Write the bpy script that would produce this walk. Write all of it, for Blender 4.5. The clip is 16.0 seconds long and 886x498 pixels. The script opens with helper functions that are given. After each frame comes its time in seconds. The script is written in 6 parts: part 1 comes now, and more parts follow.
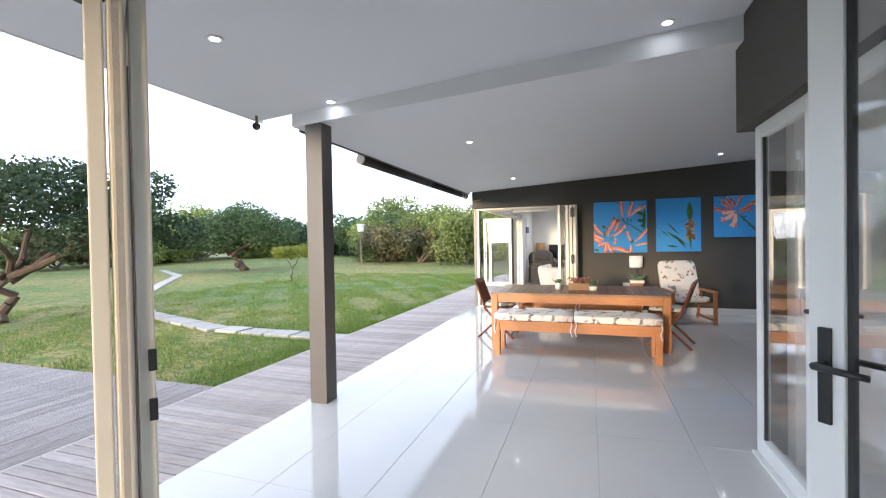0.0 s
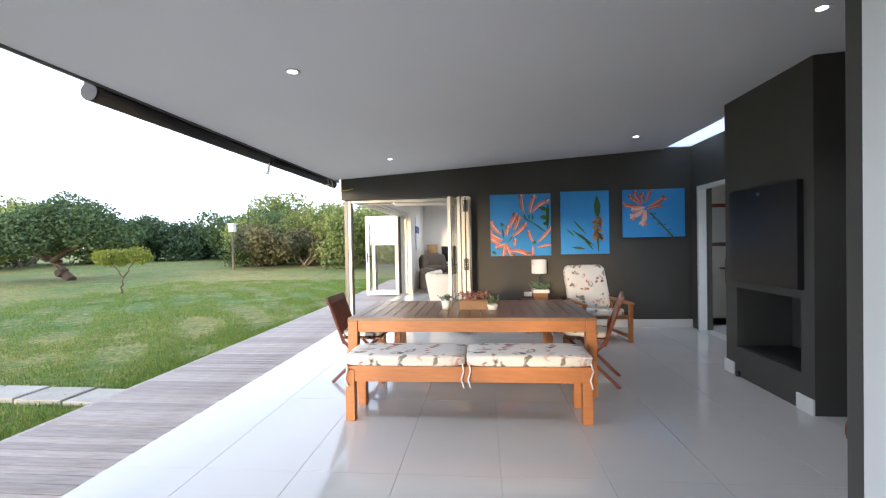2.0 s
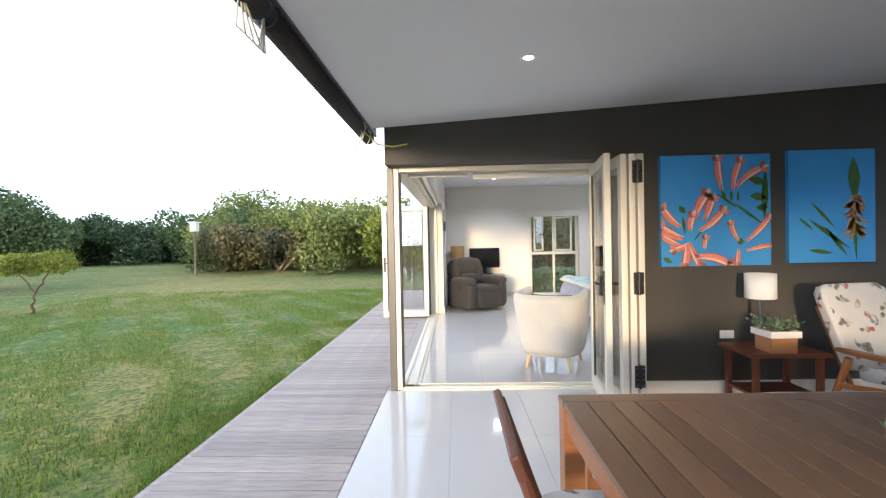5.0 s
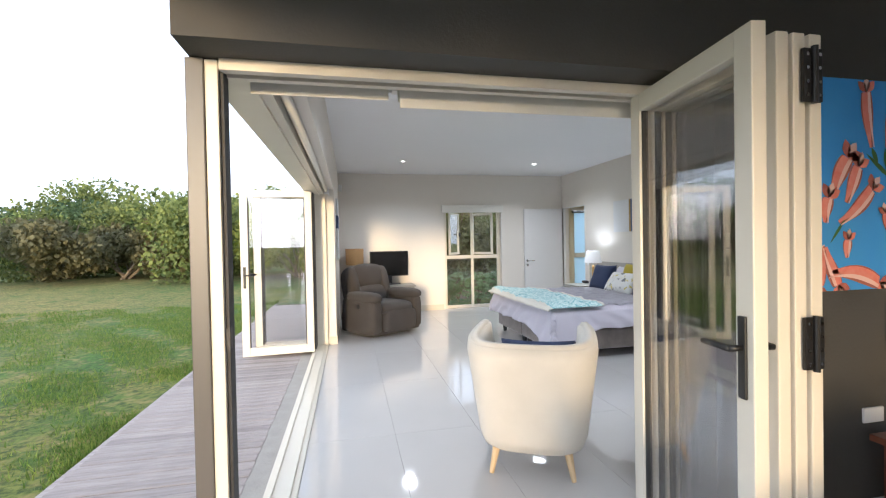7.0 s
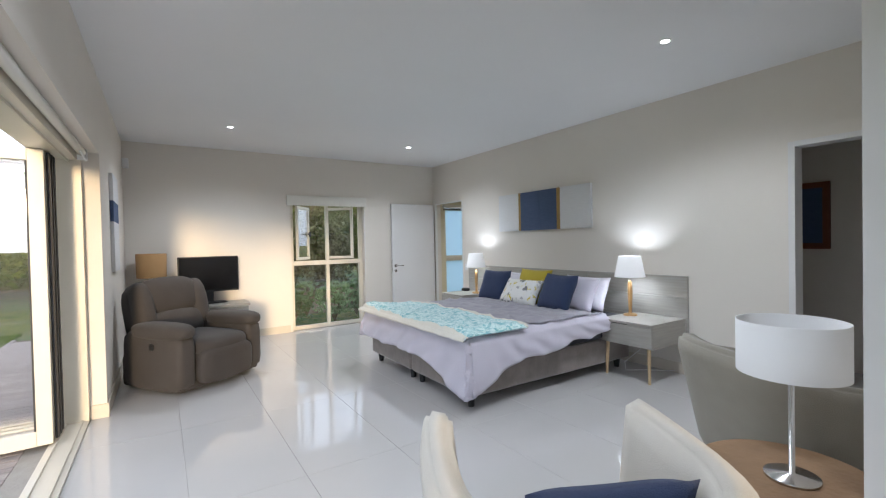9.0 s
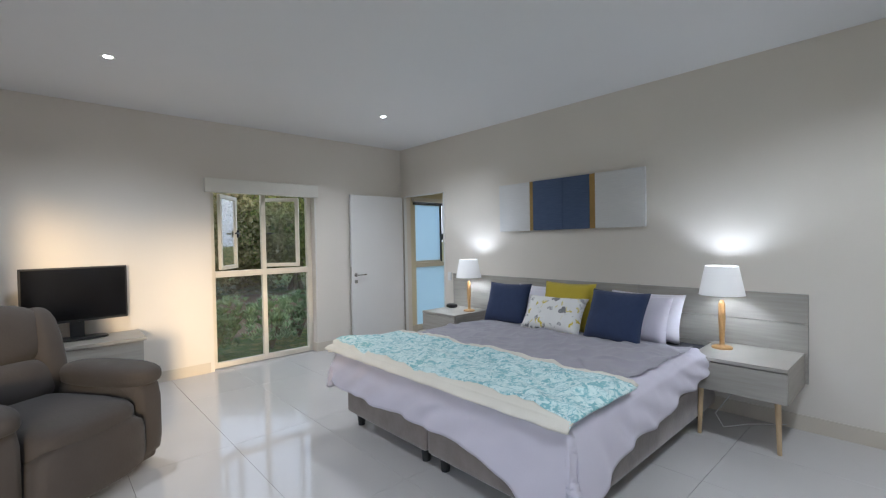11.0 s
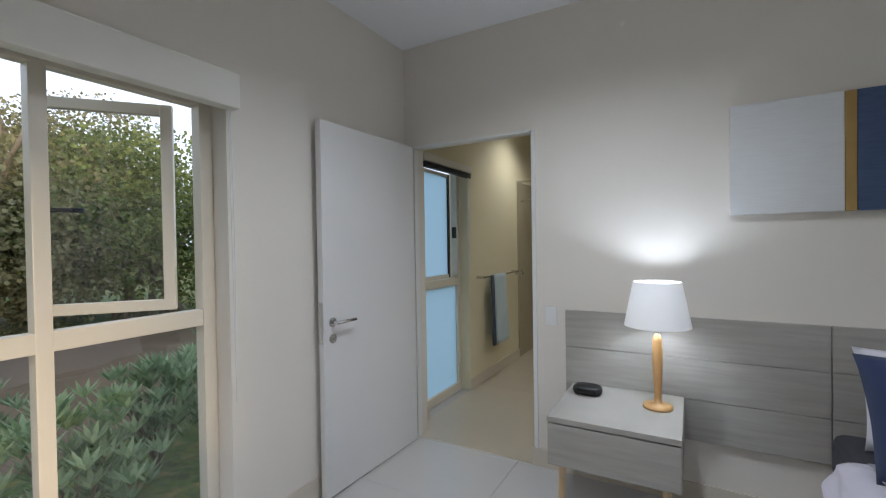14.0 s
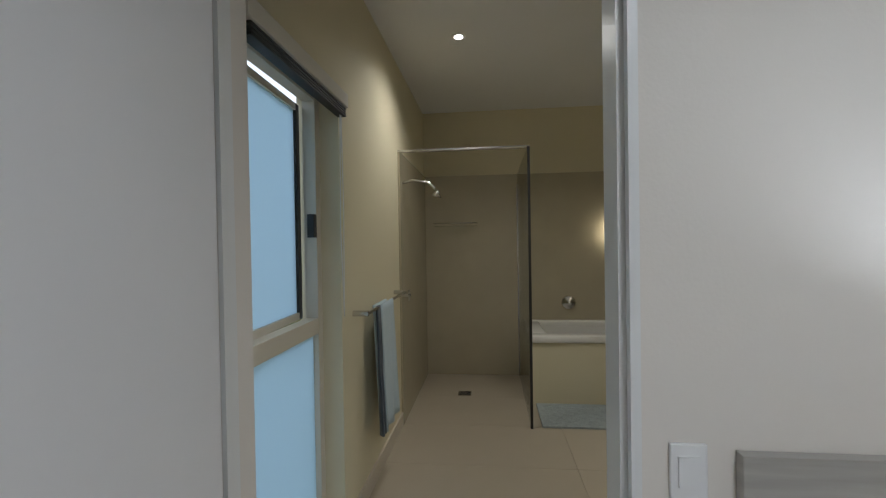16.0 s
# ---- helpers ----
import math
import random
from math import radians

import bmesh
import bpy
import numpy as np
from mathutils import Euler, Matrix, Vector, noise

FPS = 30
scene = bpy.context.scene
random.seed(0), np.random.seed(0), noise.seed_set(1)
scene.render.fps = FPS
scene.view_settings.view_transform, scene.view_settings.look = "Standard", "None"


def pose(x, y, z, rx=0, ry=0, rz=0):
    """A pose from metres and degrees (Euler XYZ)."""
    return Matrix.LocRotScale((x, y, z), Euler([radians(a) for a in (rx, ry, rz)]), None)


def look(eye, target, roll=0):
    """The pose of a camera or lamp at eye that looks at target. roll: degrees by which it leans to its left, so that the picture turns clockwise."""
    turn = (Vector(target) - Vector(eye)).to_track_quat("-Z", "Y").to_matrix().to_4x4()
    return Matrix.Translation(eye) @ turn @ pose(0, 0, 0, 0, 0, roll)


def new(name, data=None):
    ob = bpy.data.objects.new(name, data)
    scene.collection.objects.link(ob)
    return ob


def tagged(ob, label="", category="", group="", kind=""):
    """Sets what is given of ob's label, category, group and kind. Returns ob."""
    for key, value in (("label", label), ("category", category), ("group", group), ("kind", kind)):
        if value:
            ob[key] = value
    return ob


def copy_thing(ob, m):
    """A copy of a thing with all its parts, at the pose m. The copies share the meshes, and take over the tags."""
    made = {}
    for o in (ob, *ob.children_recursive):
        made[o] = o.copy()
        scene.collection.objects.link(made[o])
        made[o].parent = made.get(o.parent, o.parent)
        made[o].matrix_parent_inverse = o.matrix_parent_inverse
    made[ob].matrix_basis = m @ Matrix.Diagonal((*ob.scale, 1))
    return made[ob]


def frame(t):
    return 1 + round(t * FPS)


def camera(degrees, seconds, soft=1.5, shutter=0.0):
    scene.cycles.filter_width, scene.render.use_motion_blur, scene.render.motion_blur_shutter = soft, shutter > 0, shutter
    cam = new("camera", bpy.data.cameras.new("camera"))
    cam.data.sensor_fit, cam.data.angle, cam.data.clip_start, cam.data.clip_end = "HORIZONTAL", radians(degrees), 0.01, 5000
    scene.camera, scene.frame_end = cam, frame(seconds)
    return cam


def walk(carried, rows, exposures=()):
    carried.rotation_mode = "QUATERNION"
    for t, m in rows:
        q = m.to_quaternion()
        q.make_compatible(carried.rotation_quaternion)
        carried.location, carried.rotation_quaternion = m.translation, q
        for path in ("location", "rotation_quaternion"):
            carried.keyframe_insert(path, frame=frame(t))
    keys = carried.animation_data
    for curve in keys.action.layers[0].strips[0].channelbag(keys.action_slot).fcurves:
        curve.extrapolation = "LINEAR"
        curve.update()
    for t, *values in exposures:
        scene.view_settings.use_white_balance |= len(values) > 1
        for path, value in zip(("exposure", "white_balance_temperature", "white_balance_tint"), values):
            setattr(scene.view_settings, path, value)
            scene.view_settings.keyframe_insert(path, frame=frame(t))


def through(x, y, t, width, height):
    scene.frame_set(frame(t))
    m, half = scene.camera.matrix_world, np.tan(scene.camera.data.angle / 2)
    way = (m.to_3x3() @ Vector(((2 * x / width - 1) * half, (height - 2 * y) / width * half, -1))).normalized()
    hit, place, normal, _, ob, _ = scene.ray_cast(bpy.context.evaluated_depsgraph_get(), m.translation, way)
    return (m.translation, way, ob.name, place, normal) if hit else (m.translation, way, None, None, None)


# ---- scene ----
cam = camera(90.7, 16.0, soft=1.2)
PATH = [
    (0, (0.649, -0.687, 1.366), (0.011, 1.208, 1.336), -1.0),
    (0.5, (0.557, -0.264, 1.369), (0.042, 1.668, 1.341), -1.0),
    (1, (0.558, 0.198, 1.362), (0.199, 2.166, 1.333), -1.1),
    (1.5, (0.534, 0.696, 1.356), (0.28, 2.68, 1.326), -1.1),
    (2, (0.604, 1.251, 1.348), (0.419, 3.242, 1.318), -1.1),
    (2.5, (0.562, 1.736, 1.345), (0.393, 3.729, 1.319), -1.1),
    (3, (0.361, 2.255, 1.343), (0.199, 4.248, 1.32), -1.0),
    (3.5, (0.054, 2.735, 1.339), (-0.1, 4.729, 1.315), -1.0),
    (4, (-0.301, 3.217, 1.353), (-0.461, 5.21, 1.332), -1.0),
    (4.2, (-0.427, 3.426, 1.352), (-0.578, 5.42, 1.326), -1.1),
    (5.25, (-1.13, 4.58, 1.36), (-1.16, 6.58, 1.335), -1.1),
    (6.3, (-1.133, 5.747, 1.368), (-0.998, 7.742, 1.342), -1.1),
    (6.5, (-1.151, 5.966, 1.368), (-0.94, 7.954, 1.341), -1.1),
    (7, (-1.113, 6.56, 1.367), (-0.695, 8.516, 1.339), -1.1),
    (7.5, (-1.163, 7.043, 1.366), (-0.57, 8.953, 1.336), -1.1),
    (8, (-1.088, 7.559, 1.367), (-0.349, 9.417, 1.337), -1.1),
    (8.5, (-1.015, 7.915, 1.36), (-0.094, 9.69, 1.327), -1.1),
    (9, (-0.911, 8.29, 1.362), (0.172, 9.971, 1.329), -1.2),
    (9.2, (-0.874, 8.443, 1.362), (0.265, 10.087, 1.327), -1.1),
    (11.3, (-0.5, 10.383, 1.405), (0.865, 11.844, 1.371), -1.1),
    (11.5, (-0.451, 10.627, 1.407), (0.928, 12.075, 1.375), -1.1),
    (12, (-0.279, 11.248, 1.403), (1.139, 12.658, 1.372), -1.0),
    (12.5, (-0.022, 11.852, 1.401), (1.427, 13.23, 1.371), -0.9),
    (13, (0.225, 12.428, 1.398), (1.76, 13.711, 1.37), -0.9),
    (13.5, (0.467, 12.94, 1.394), (2.099, 14.096, 1.367), -0.8),
    (14, (0.8, 13.532, 1.381), (2.539, 14.52, 1.352), -0.9),
    (14.5, (1.145, 13.964, 1.362), (2.982, 14.756, 1.332), -0.9),
    (15, (1.551, 14.374, 1.373), (3.474, 14.925, 1.346), -0.9),
    (15.5, (1.991, 14.556, 1.378), (3.956, 14.926, 1.352), -0.9),
    (16, (2.503, 14.652, 1.386), (4.492, 14.865, 1.36), -0.9),
]
walk(cam, [(t, look(eye, target, roll)) for t, eye, target, roll in PATH], [(0, 1.52, 5700, 10), (4.2, 1.36, 5800, 10), (6.5, 1.20, 5850, 10), (8.0, 1.20, 5900, 10), (9.0, 1.05, 5900, 10), (11.5, 0.84, 5850, 10), (13.0, 0.78, 5850, 10), (14.0, 0.66, 5870, 10), (14.5, 0.55, 5900, 10), (16.0, 0.5, 5950, 10)])

# ---- world, sun and lamps ----
SUN_DIR = Vector((0.24, 1.0, -0.082)).normalized()
world = bpy.data.worlds.new("world")
scene.world = world
world.use_nodes = True
wn, wl = world.node_tree.nodes, world.node_tree.links
wn.clear()
sky = wn.new("ShaderNodeTexSky")
sky.sky_type = "NISHITA"
sky.sun_disc = False
sky.sun_elevation = radians(14)
sky.sun_rotation = radians(194)
sky.dust_density = 2.0
soft_sky = wn.new("ShaderNodeHueSaturation")
soft_sky.inputs["Saturation"].default_value = 0.25
cover = wn.new("ShaderNodeMixRGB")
cover.inputs[0].default_value = 0.55
cover.inputs[2].default_value = (7.2, 7.8, 8.8, 1)
wbg = wn.new("ShaderNodeBackground")
wbg.inputs["Strength"].default_value = 0.15
wout = wn.new("ShaderNodeOutputWorld")
wl.new(sky.outputs[0], soft_sky.inputs["Color"])
wl.new(soft_sky.outputs[0], cover.inputs[1])
wl.new(cover.outputs[0], wbg.inputs["Color"])
wl.new(wbg.outputs[0], wout.inputs["Surface"])

sun = new("sun", bpy.data.lights.new("sun", "SUN"))
sun.data.energy = 1.7
sun.data.angle = radians(6)
sun.data.color = (1.0, 0.70, 0.36)
sun.matrix_world = look((0, 0, 20), Vector((0, 0, 20)) + SUN_DIR)


def lamp(name, kind, place, power, color, size=0.05, aim=None, cone=110):
    d = bpy.data.lights.new(name, kind)
    d.energy, d.color = power, color
    if kind == "AREA":
        d.size = size
    else:
        d.shadow_soft_size = size
    if kind == "SPOT":
        d.spot_size, d.spot_blend = radians(cone), 0.8
    ob = new(name, d)
    ob.matrix_world = look(place, aim) if aim else pose(*place)
    return ob


for lx, ly in ((-0.19, 13.96), (2.19, 13.98), (2.15, 10.06), (-0.19, 10.06)):
    lamp("downlight_glow", "SPOT", (lx, ly, 2.73), 48, (0.96, 0.98, 1.0), 0.10, (lx, ly + 0.001, 0), 150)
# the second spot is added fill for the bathroom; it has no fixture
for lx, ly in ((5.43, 14.84), (4.6, 13.2)):
    lamp("bath_glow", "SPOT", (lx, ly, 2.73), 28, (1.0, 0.93, 0.80), 0.10, (lx, ly + 0.001, 0), 150)
# the last spot, at (1.12, 1.25), is an added light with no downlight above
for lx, ly, lz in ((-0.60, 6.92, 2.43), (-0.59, 3.96, 2.43), (2.55, 7.03, 2.62), (2.55, 3.96, 2.62), (-1.33, 1.25, 2.50), (1.12, 1.25, 2.69)):
    lamp("patio_glow", "SPOT", (lx, ly, lz), 18, (1.0, 0.98, 0.96), 0.12, (lx, ly + 0.001, 0), 120)
for ly in (11.05, 13.68):
    lamp("bedside_glow", "POINT", (3.16, ly, 1.10), 4.2, (0.88, 0.94, 1.0), 0.035)

# ---- materials ----


def mat(name, color, rough=0.5, metal=0.0, vary=0.12, scale=6.0, bump=0.0, bscale=60.0, color2=None, per=0.0, sheen=0.0, coat=0.0, stretch=None, emit=0.0):
    m = bpy.data.materials.new(name)
    m.use_nodes = True
    n, l = m.node_tree.nodes, m.node_tree.links
    p = n["Principled BSDF"]
    co = n.new("ShaderNodeTexCoord")
    mp = n.new("ShaderNodeMapping")
    if stretch:
        mp.inputs["Scale"].default_value = stretch
    l.new(co.outputs["Object"], mp.inputs["Vector"])
    big = n.new("ShaderNodeTexNoise")
    big.inputs["Scale"].default_value, big.inputs["Detail"].default_value = scale, 6
    l.new(mp.outputs[0], big.inputs["Vector"])
    ramp = n.new("ShaderNodeMixRGB")
    c2 = color2 or tuple(c * (1 - 2 * vary) for c in color)
    ramp.inputs[1].default_value = (*[min(1, c * (1 + vary * 0.5)) for c in color], 1)
    ramp.inputs[2].default_value = (*c2, 1)
    l.new(big.outputs["Fac"], ramp.inputs[0])
    last = ramp.outputs[0]
    if per:
        info = n.new("ShaderNodeObjectInfo")
        hs = n.new("ShaderNodeHueSaturation")
        mr = n.new("ShaderNodeMapRange")
        mr.inputs["To Min"].default_value, mr.inputs["To Max"].default_value = 1 - per, 1 + per
        l.new(info.outputs["Random"], mr.inputs["Value"])
        l.new(mr.outputs[0], hs.inputs["Value"])
        l.new(last, hs.inputs["Color"])
        last = hs.outputs[0]
    l.new(last, p.inputs["Base Color"])
    p.inputs["Roughness"].default_value, p.inputs["Metallic"].default_value = rough, metal
    p.inputs["Sheen Weight"].default_value, p.inputs["Coat Weight"].default_value = sheen, coat
    if emit:
        p.inputs["Emission Color"].default_value = (*color, 1)
        p.inputs["Emission Strength"].default_value = emit
    if bump:
        fine = n.new("ShaderNodeTexNoise")
        fine.inputs["Scale"].default_value, fine.inputs["Detail"].default_value = bscale, 4
        l.new(mp.outputs[0], fine.inputs["Vector"])
        b = n.new("ShaderNodeBump")
        b.inputs["Strength"].default_value, b.inputs["Distance"].default_value = bump, 0.01
        l.new(fine.outputs["Fac"], b.inputs["Height"])
        l.new(b.outputs[0], p.inputs["Normal"])
    return m


def spotted(name, base, spots, scale, rough=0.9, size=0.3):
    """Printed cloth: soft blots of several colours, with thin dark sprigs, over a plain ground."""
    m = mat(name, base, rough, vary=0.05, scale=9, bump=0.25, bscale=240, sheen=0.2)
    n, l = m.node_tree.nodes, m.node_tree.links
    p = n["Principled BSDF"]
    last = p.inputs["Base Color"].links[0].from_socket
    co = n.new("ShaderNodeTexCoord")
    warp = n.new("ShaderNodeTexNoise")
    warp.inputs["Scale"].default_value = scale * 1.3
    l.new(co.outputs["Object"], warp.inputs["Vector"])
    add = n.new("ShaderNodeMixRGB")
    add.inputs[0].default_value = 0.14
    l.new(co.outputs["Object"], add.inputs[1])
    l.new(warp.outputs["Color"], add.inputs[2])
    for k, c in enumerate(spots):
        mp = n.new("ShaderNodeMapping")
        mp.inputs["Location"].default_value = (1.7 * k, 0.9 * k, 0.4 * k)
        mp.inputs["Rotation"].default_value = (0, 0, 0.8 * k)
        mp.inputs["Scale"].default_value = (1.0, 1.9 if k % 2 else 1.2, 1.0)
        l.new(add.outputs[0], mp.inputs["Vector"])
        v = n.new("ShaderNodeTexVoronoi")
        v.inputs["Scale"].default_value = scale * (1 + 0.25 * k)
        l.new(mp.outputs[0], v.inputs["Vector"])
        r = n.new("ShaderNodeMapRange")
        r.inputs["From Min"].default_value, r.inputs["From Max"].default_value = size, size * 0.72
        l.new(v.outputs["Distance"], r.inputs["Value"])
        some = n.new("ShaderNodeTexNoise")
        some.inputs["Scale"].default_value = scale * 2.2
        l.new(mp.outputs[0], some.inputs["Vector"])
        k1 = n.new("ShaderNodeMath")
        k1.operation = "MULTIPLY"
        l.new(r.outputs[0], k1.inputs[0])
        strong = n.new("ShaderNodeMapRange")
        strong.inputs["From Min"].default_value, strong.inputs["From Max"].default_value = 0.34, 0.56
        l.new(some.outputs["Fac"], strong.inputs["Value"])
        l.new(strong.outputs[0], k1.inputs[1])
        mix = n.new("ShaderNodeMixRGB")
        mix.inputs[2].default_value = (*c, 1)
        l.new(k1.outputs[0], mix.inputs[0])
        l.new(last, mix.inputs[1])
        last = mix.outputs[0]
    l.new(last, p.inputs["Base Color"])
    return m


def glass(name, tint=(1, 1, 1), rough=0.0):
    m = bpy.data.materials.new(name)
    m.use_nodes = True
    n, l = m.node_tree.nodes, m.node_tree.links
    n.clear()
    t, g, lw = n.new("ShaderNodeBsdfTransparent"), n.new("ShaderNodeBsdfGlossy"), n.new("ShaderNodeLayerWeight")
    lw.inputs["Blend"].default_value = 0.5
    pw, f = n.new("ShaderNodeMath"), n.new("ShaderNodeMath")
    pw.operation, pw.inputs[1].default_value = "POWER", 3.2
    f.operation, f.inputs[1].default_value, f.inputs[2].default_value = "MULTIPLY_ADD", 0.80, 0.06
    l.new(lw.outputs["Facing"], pw.inputs[0])
    l.new(pw.outputs[0], f.inputs[0])
    t.inputs["Color"].default_value = (*tint, 1)
    g.inputs["Roughness"].default_value = rough
    mix, out = n.new("ShaderNodeMixShader"), n.new("ShaderNodeOutputMaterial")
    l.new(f.outputs[0], mix.inputs[0])
    l.new(t.outputs[0], mix.inputs[1])
    l.new(g.outputs[0], mix.inputs[2])
    l.new(mix.outputs[0], out.inputs["Surface"])
    return m


M = {}
M["charcoal"] = mat("charcoal plaster", (0.068, 0.064, 0.056), 0.7, vary=0.12, scale=2.5, bump=0.12, bscale=90)
M["cream_wall"] = mat("warm white wall", (0.73, 0.685, 0.62), 0.8, vary=0.03, scale=1.6, bump=0.05, bscale=120)
M["bath_wall"] = mat("cream bathroom wall", (0.72, 0.66, 0.48), 0.7, vary=0.03, scale=1.6, bump=0.05, bscale=120)
M["bath_tile"] = mat("beige wall tile", (0.46, 0.41, 0.30), 0.25, vary=0.06, scale=4)
M["ceiling"] = mat("white ceiling board", (0.78, 0.78, 0.79), 0.85, vary=0.02, scale=1.2, bump=0.03, bscale=80)
M["tile"] = mat("pale polished floor tile", (0.56, 0.545, 0.53), 0.07, vary=0.03, scale=2.5, per=0.012, coat=0.0)
M["bath_floor"] = mat("beige floor tile", (0.48, 0.42, 0.33), 0.3, vary=0.05, scale=4, per=0.03)
M["grout"] = mat("grey grout", (0.50, 0.485, 0.47), 0.9, vary=0.1, scale=20)
M["skirting"] = mat("cream skirting tile", (0.62, 0.56, 0.47), 0.4, vary=0.04, scale=5)
M["white_skirting"] = mat("white skirting", (0.70, 0.69, 0.67), 0.35, vary=0.04, scale=5)
M["deck"] = mat("weathered grey decking", (0.44, 0.39, 0.375), 0.8, vary=0.25, scale=3.5, bump=0.6, bscale=22, color2=(0.17, 0.145, 0.135), per=0.16, stretch=(1.2, 9, 4))
M["deck_y"] = mat("weathered grey grooved decking", (0.42, 0.375, 0.36), 0.8, vary=0.25, scale=3.5, bump=0.6, bscale=22, color2=(0.16, 0.135, 0.125), per=0.12, stretch=(9, 1.2, 4))
M["alu"] = mat("cream powder-coated aluminium", (0.68, 0.63, 0.53), 0.35, vary=0.03, scale=5)
M["alu_white"] = mat("white powder-coated aluminium", (0.74, 0.74, 0.72), 0.35, vary=0.03, scale=5)
M["alu_dark"] = mat("near-black rubber and painted shade", (0.03, 0.03, 0.03), 0.6, vary=0.1)
M["bronze"] = mat("taupe painted steel post", (0.095, 0.086, 0.077), 0.4, vary=0.06, scale=3)
M["black"] = mat("black metal", (0.012, 0.012, 0.013), 0.4, vary=0.1)
M["black_cloth"] = mat("dark rolled awning fabric", (0.016, 0.015, 0.015), 0.8, vary=0.3, scale=14, bump=0.5, bscale=40)
M["chrome"] = mat("brushed chrome", (0.62, 0.61, 0.60), 0.22, 1.0, vary=0.04)
M["teak"] = mat("oiled teak", (0.40, 0.165, 0.055), 0.42, vary=0.22, scale=4, color2=(0.27, 0.10, 0.032), bump=0.1, bscale=50, stretch=(1.5, 12, 12), per=0.08)
M["teak_top"] = mat("weathered dark teak tabletop", (0.215, 0.118, 0.060), 0.33, vary=0.25, scale=4, color2=(0.13, 0.07, 0.035), bump=0.15, bscale=40, stretch=(12, 1.5, 12), per=0.16)
M["teak_dark"] = mat("dark reddish hardwood", (0.19, 0.062, 0.030), 0.42, vary=0.25, scale=5, color2=(0.10, 0.032, 0.018), bump=0.1, bscale=50, per=0.1)
M["print"] = spotted("botanical print cloth", (0.64, 0.62, 0.59), ((0.045, 0.05, 0.06), (0.36, 0.11, 0.09), (0.16, 0.15, 0.13)), 6.5, size=0.30)
M["twig_print"] = spotted("twig print pillow cloth", (0.80, 0.79, 0.76), ((0.20, 0.20, 0.20), (0.62, 0.50, 0.06), (0.35, 0.35, 0.34)), 9.0, size=0.30)
M["aqua"] = spotted("aqua leaf throw", (0.22, 0.50, 0.53), ((0.62, 0.78, 0.77), (0.60, 0.76, 0.74), (0.66, 0.80, 0.78)), 15.0, size=0.55)
M["cream_hem"] = mat("cream throw hem", (0.72, 0.69, 0.61), 0.95, vary=0.05, bump=0.3, bscale=200, sheen=0.2)
M["duvet"] = mat("lilac grey cotton", (0.60, 0.57, 0.65), 0.85, vary=0.06, scale=3, bump=0.25, bscale=12, sheen=0.2)
M["duvet_top"] = mat("grey cotton duvet", (0.33, 0.315, 0.355), 0.85, vary=0.08, scale=3, bump=0.3, bscale=10, sheen=0.2)
M["sheet_dark"] = mat("charcoal fitted sheet", (0.045, 0.045, 0.055), 0.9, vary=0.1, bump=0.2, bscale=30)
M["bed_base"] = mat("taupe crushed velvet", (0.26, 0.22, 0.20), 0.75, vary=0.3, scale=9, color2=(0.13, 0.11, 0.10), bump=0.2, bscale=30, sheen=0.5)
M["navy"] = mat("navy linen cushion", (0.026, 0.043, 0.105), 0.9, vary=0.1, scale=30, bump=0.3, bscale=300, sheen=0.1)
M["mustard"] = mat("mustard cushion", (0.46, 0.36, 0.03), 0.9, vary=0.06, bump=0.2, bscale=200, sheen=0.1)
M["pillow"] = mat("white pillowcase", (0.70, 0.68, 0.74), 0.9, vary=0.05, bump=0.2, bscale=14, sheen=0.1)
M["suede"] = mat("mushroom brown suede", (0.044, 0.040, 0.038), 0.85, vary=0.2, scale=5, color2=(0.030, 0.025, 0.023), bump=0.15, bscale=60, sheen=0.06)
M["ivory"] = mat("ivory linen upholstery", (0.60, 0.56, 0.49), 0.9, vary=0.06, scale=8, bump=0.3, bscale=260, sheen=0.2)
M["sage"] = mat("greige woven upholstery", (0.30, 0.275, 0.225), 0.9, vary=0.1, scale=8, bump=0.3, bscale=260, sheen=0.2)
M["ashwood"] = mat("grey ash laminate", (0.42, 0.40, 0.36), 0.45, vary=0.15, scale=3, color2=(0.27, 0.255, 0.225), stretch=(1.0, 1.2, 16), bump=0.03)
M["pine"] = mat("honey pine", (0.52, 0.30, 0.11), 0.4, vary=0.12, scale=8, stretch=(8, 8, 1))
M["pale_wood"] = mat("pale beech", (0.60, 0.44, 0.26), 0.45, vary=0.1, scale=8, stretch=(8, 8, 1))
M["shade_white"] = mat("white fabric lampshade", (0.82, 0.81, 0.80), 0.9, vary=0.02, bump=0.1, bscale=300, emit=0.12)
M["shade_plain"] = mat("white drum lampshade", (0.84, 0.84, 0.84), 0.9, vary=0.02, bump=0.1, bscale=300)
M["shade_tan"] = mat("tan fabric lampshade", (0.40, 0.235, 0.10), 0.9, vary=0.06, bump=0.15, bscale=250)
M["bulb"] = mat("lit lamp lens", (1.0, 0.98, 0.94), 0.5, vary=0.0, emit=14.0)
M["screen"] = mat("glossy black screen", (0.004, 0.004, 0.005), 0.12, vary=0.0)
M["tv_body"] = mat("black plastic", (0.012, 0.012, 0.013), 0.35, vary=0.05)
M["door_white"] = mat("white painted door", (0.72, 0.71, 0.70), 0.45, vary=0.02, scale=2)
M["blind"] = mat("white roller blind", (0.74, 0.72, 0.66), 0.8, vary=0.03, bump=0.1, bscale=200)
M["frosted"] = mat("frosted blue window glass", (0.42, 0.62, 0.80), 0.55, vary=0.03, scale=2)
M["ceramic"] = mat("white glazed ceramic", (0.80, 0.80, 0.79), 0.1, vary=0.02)
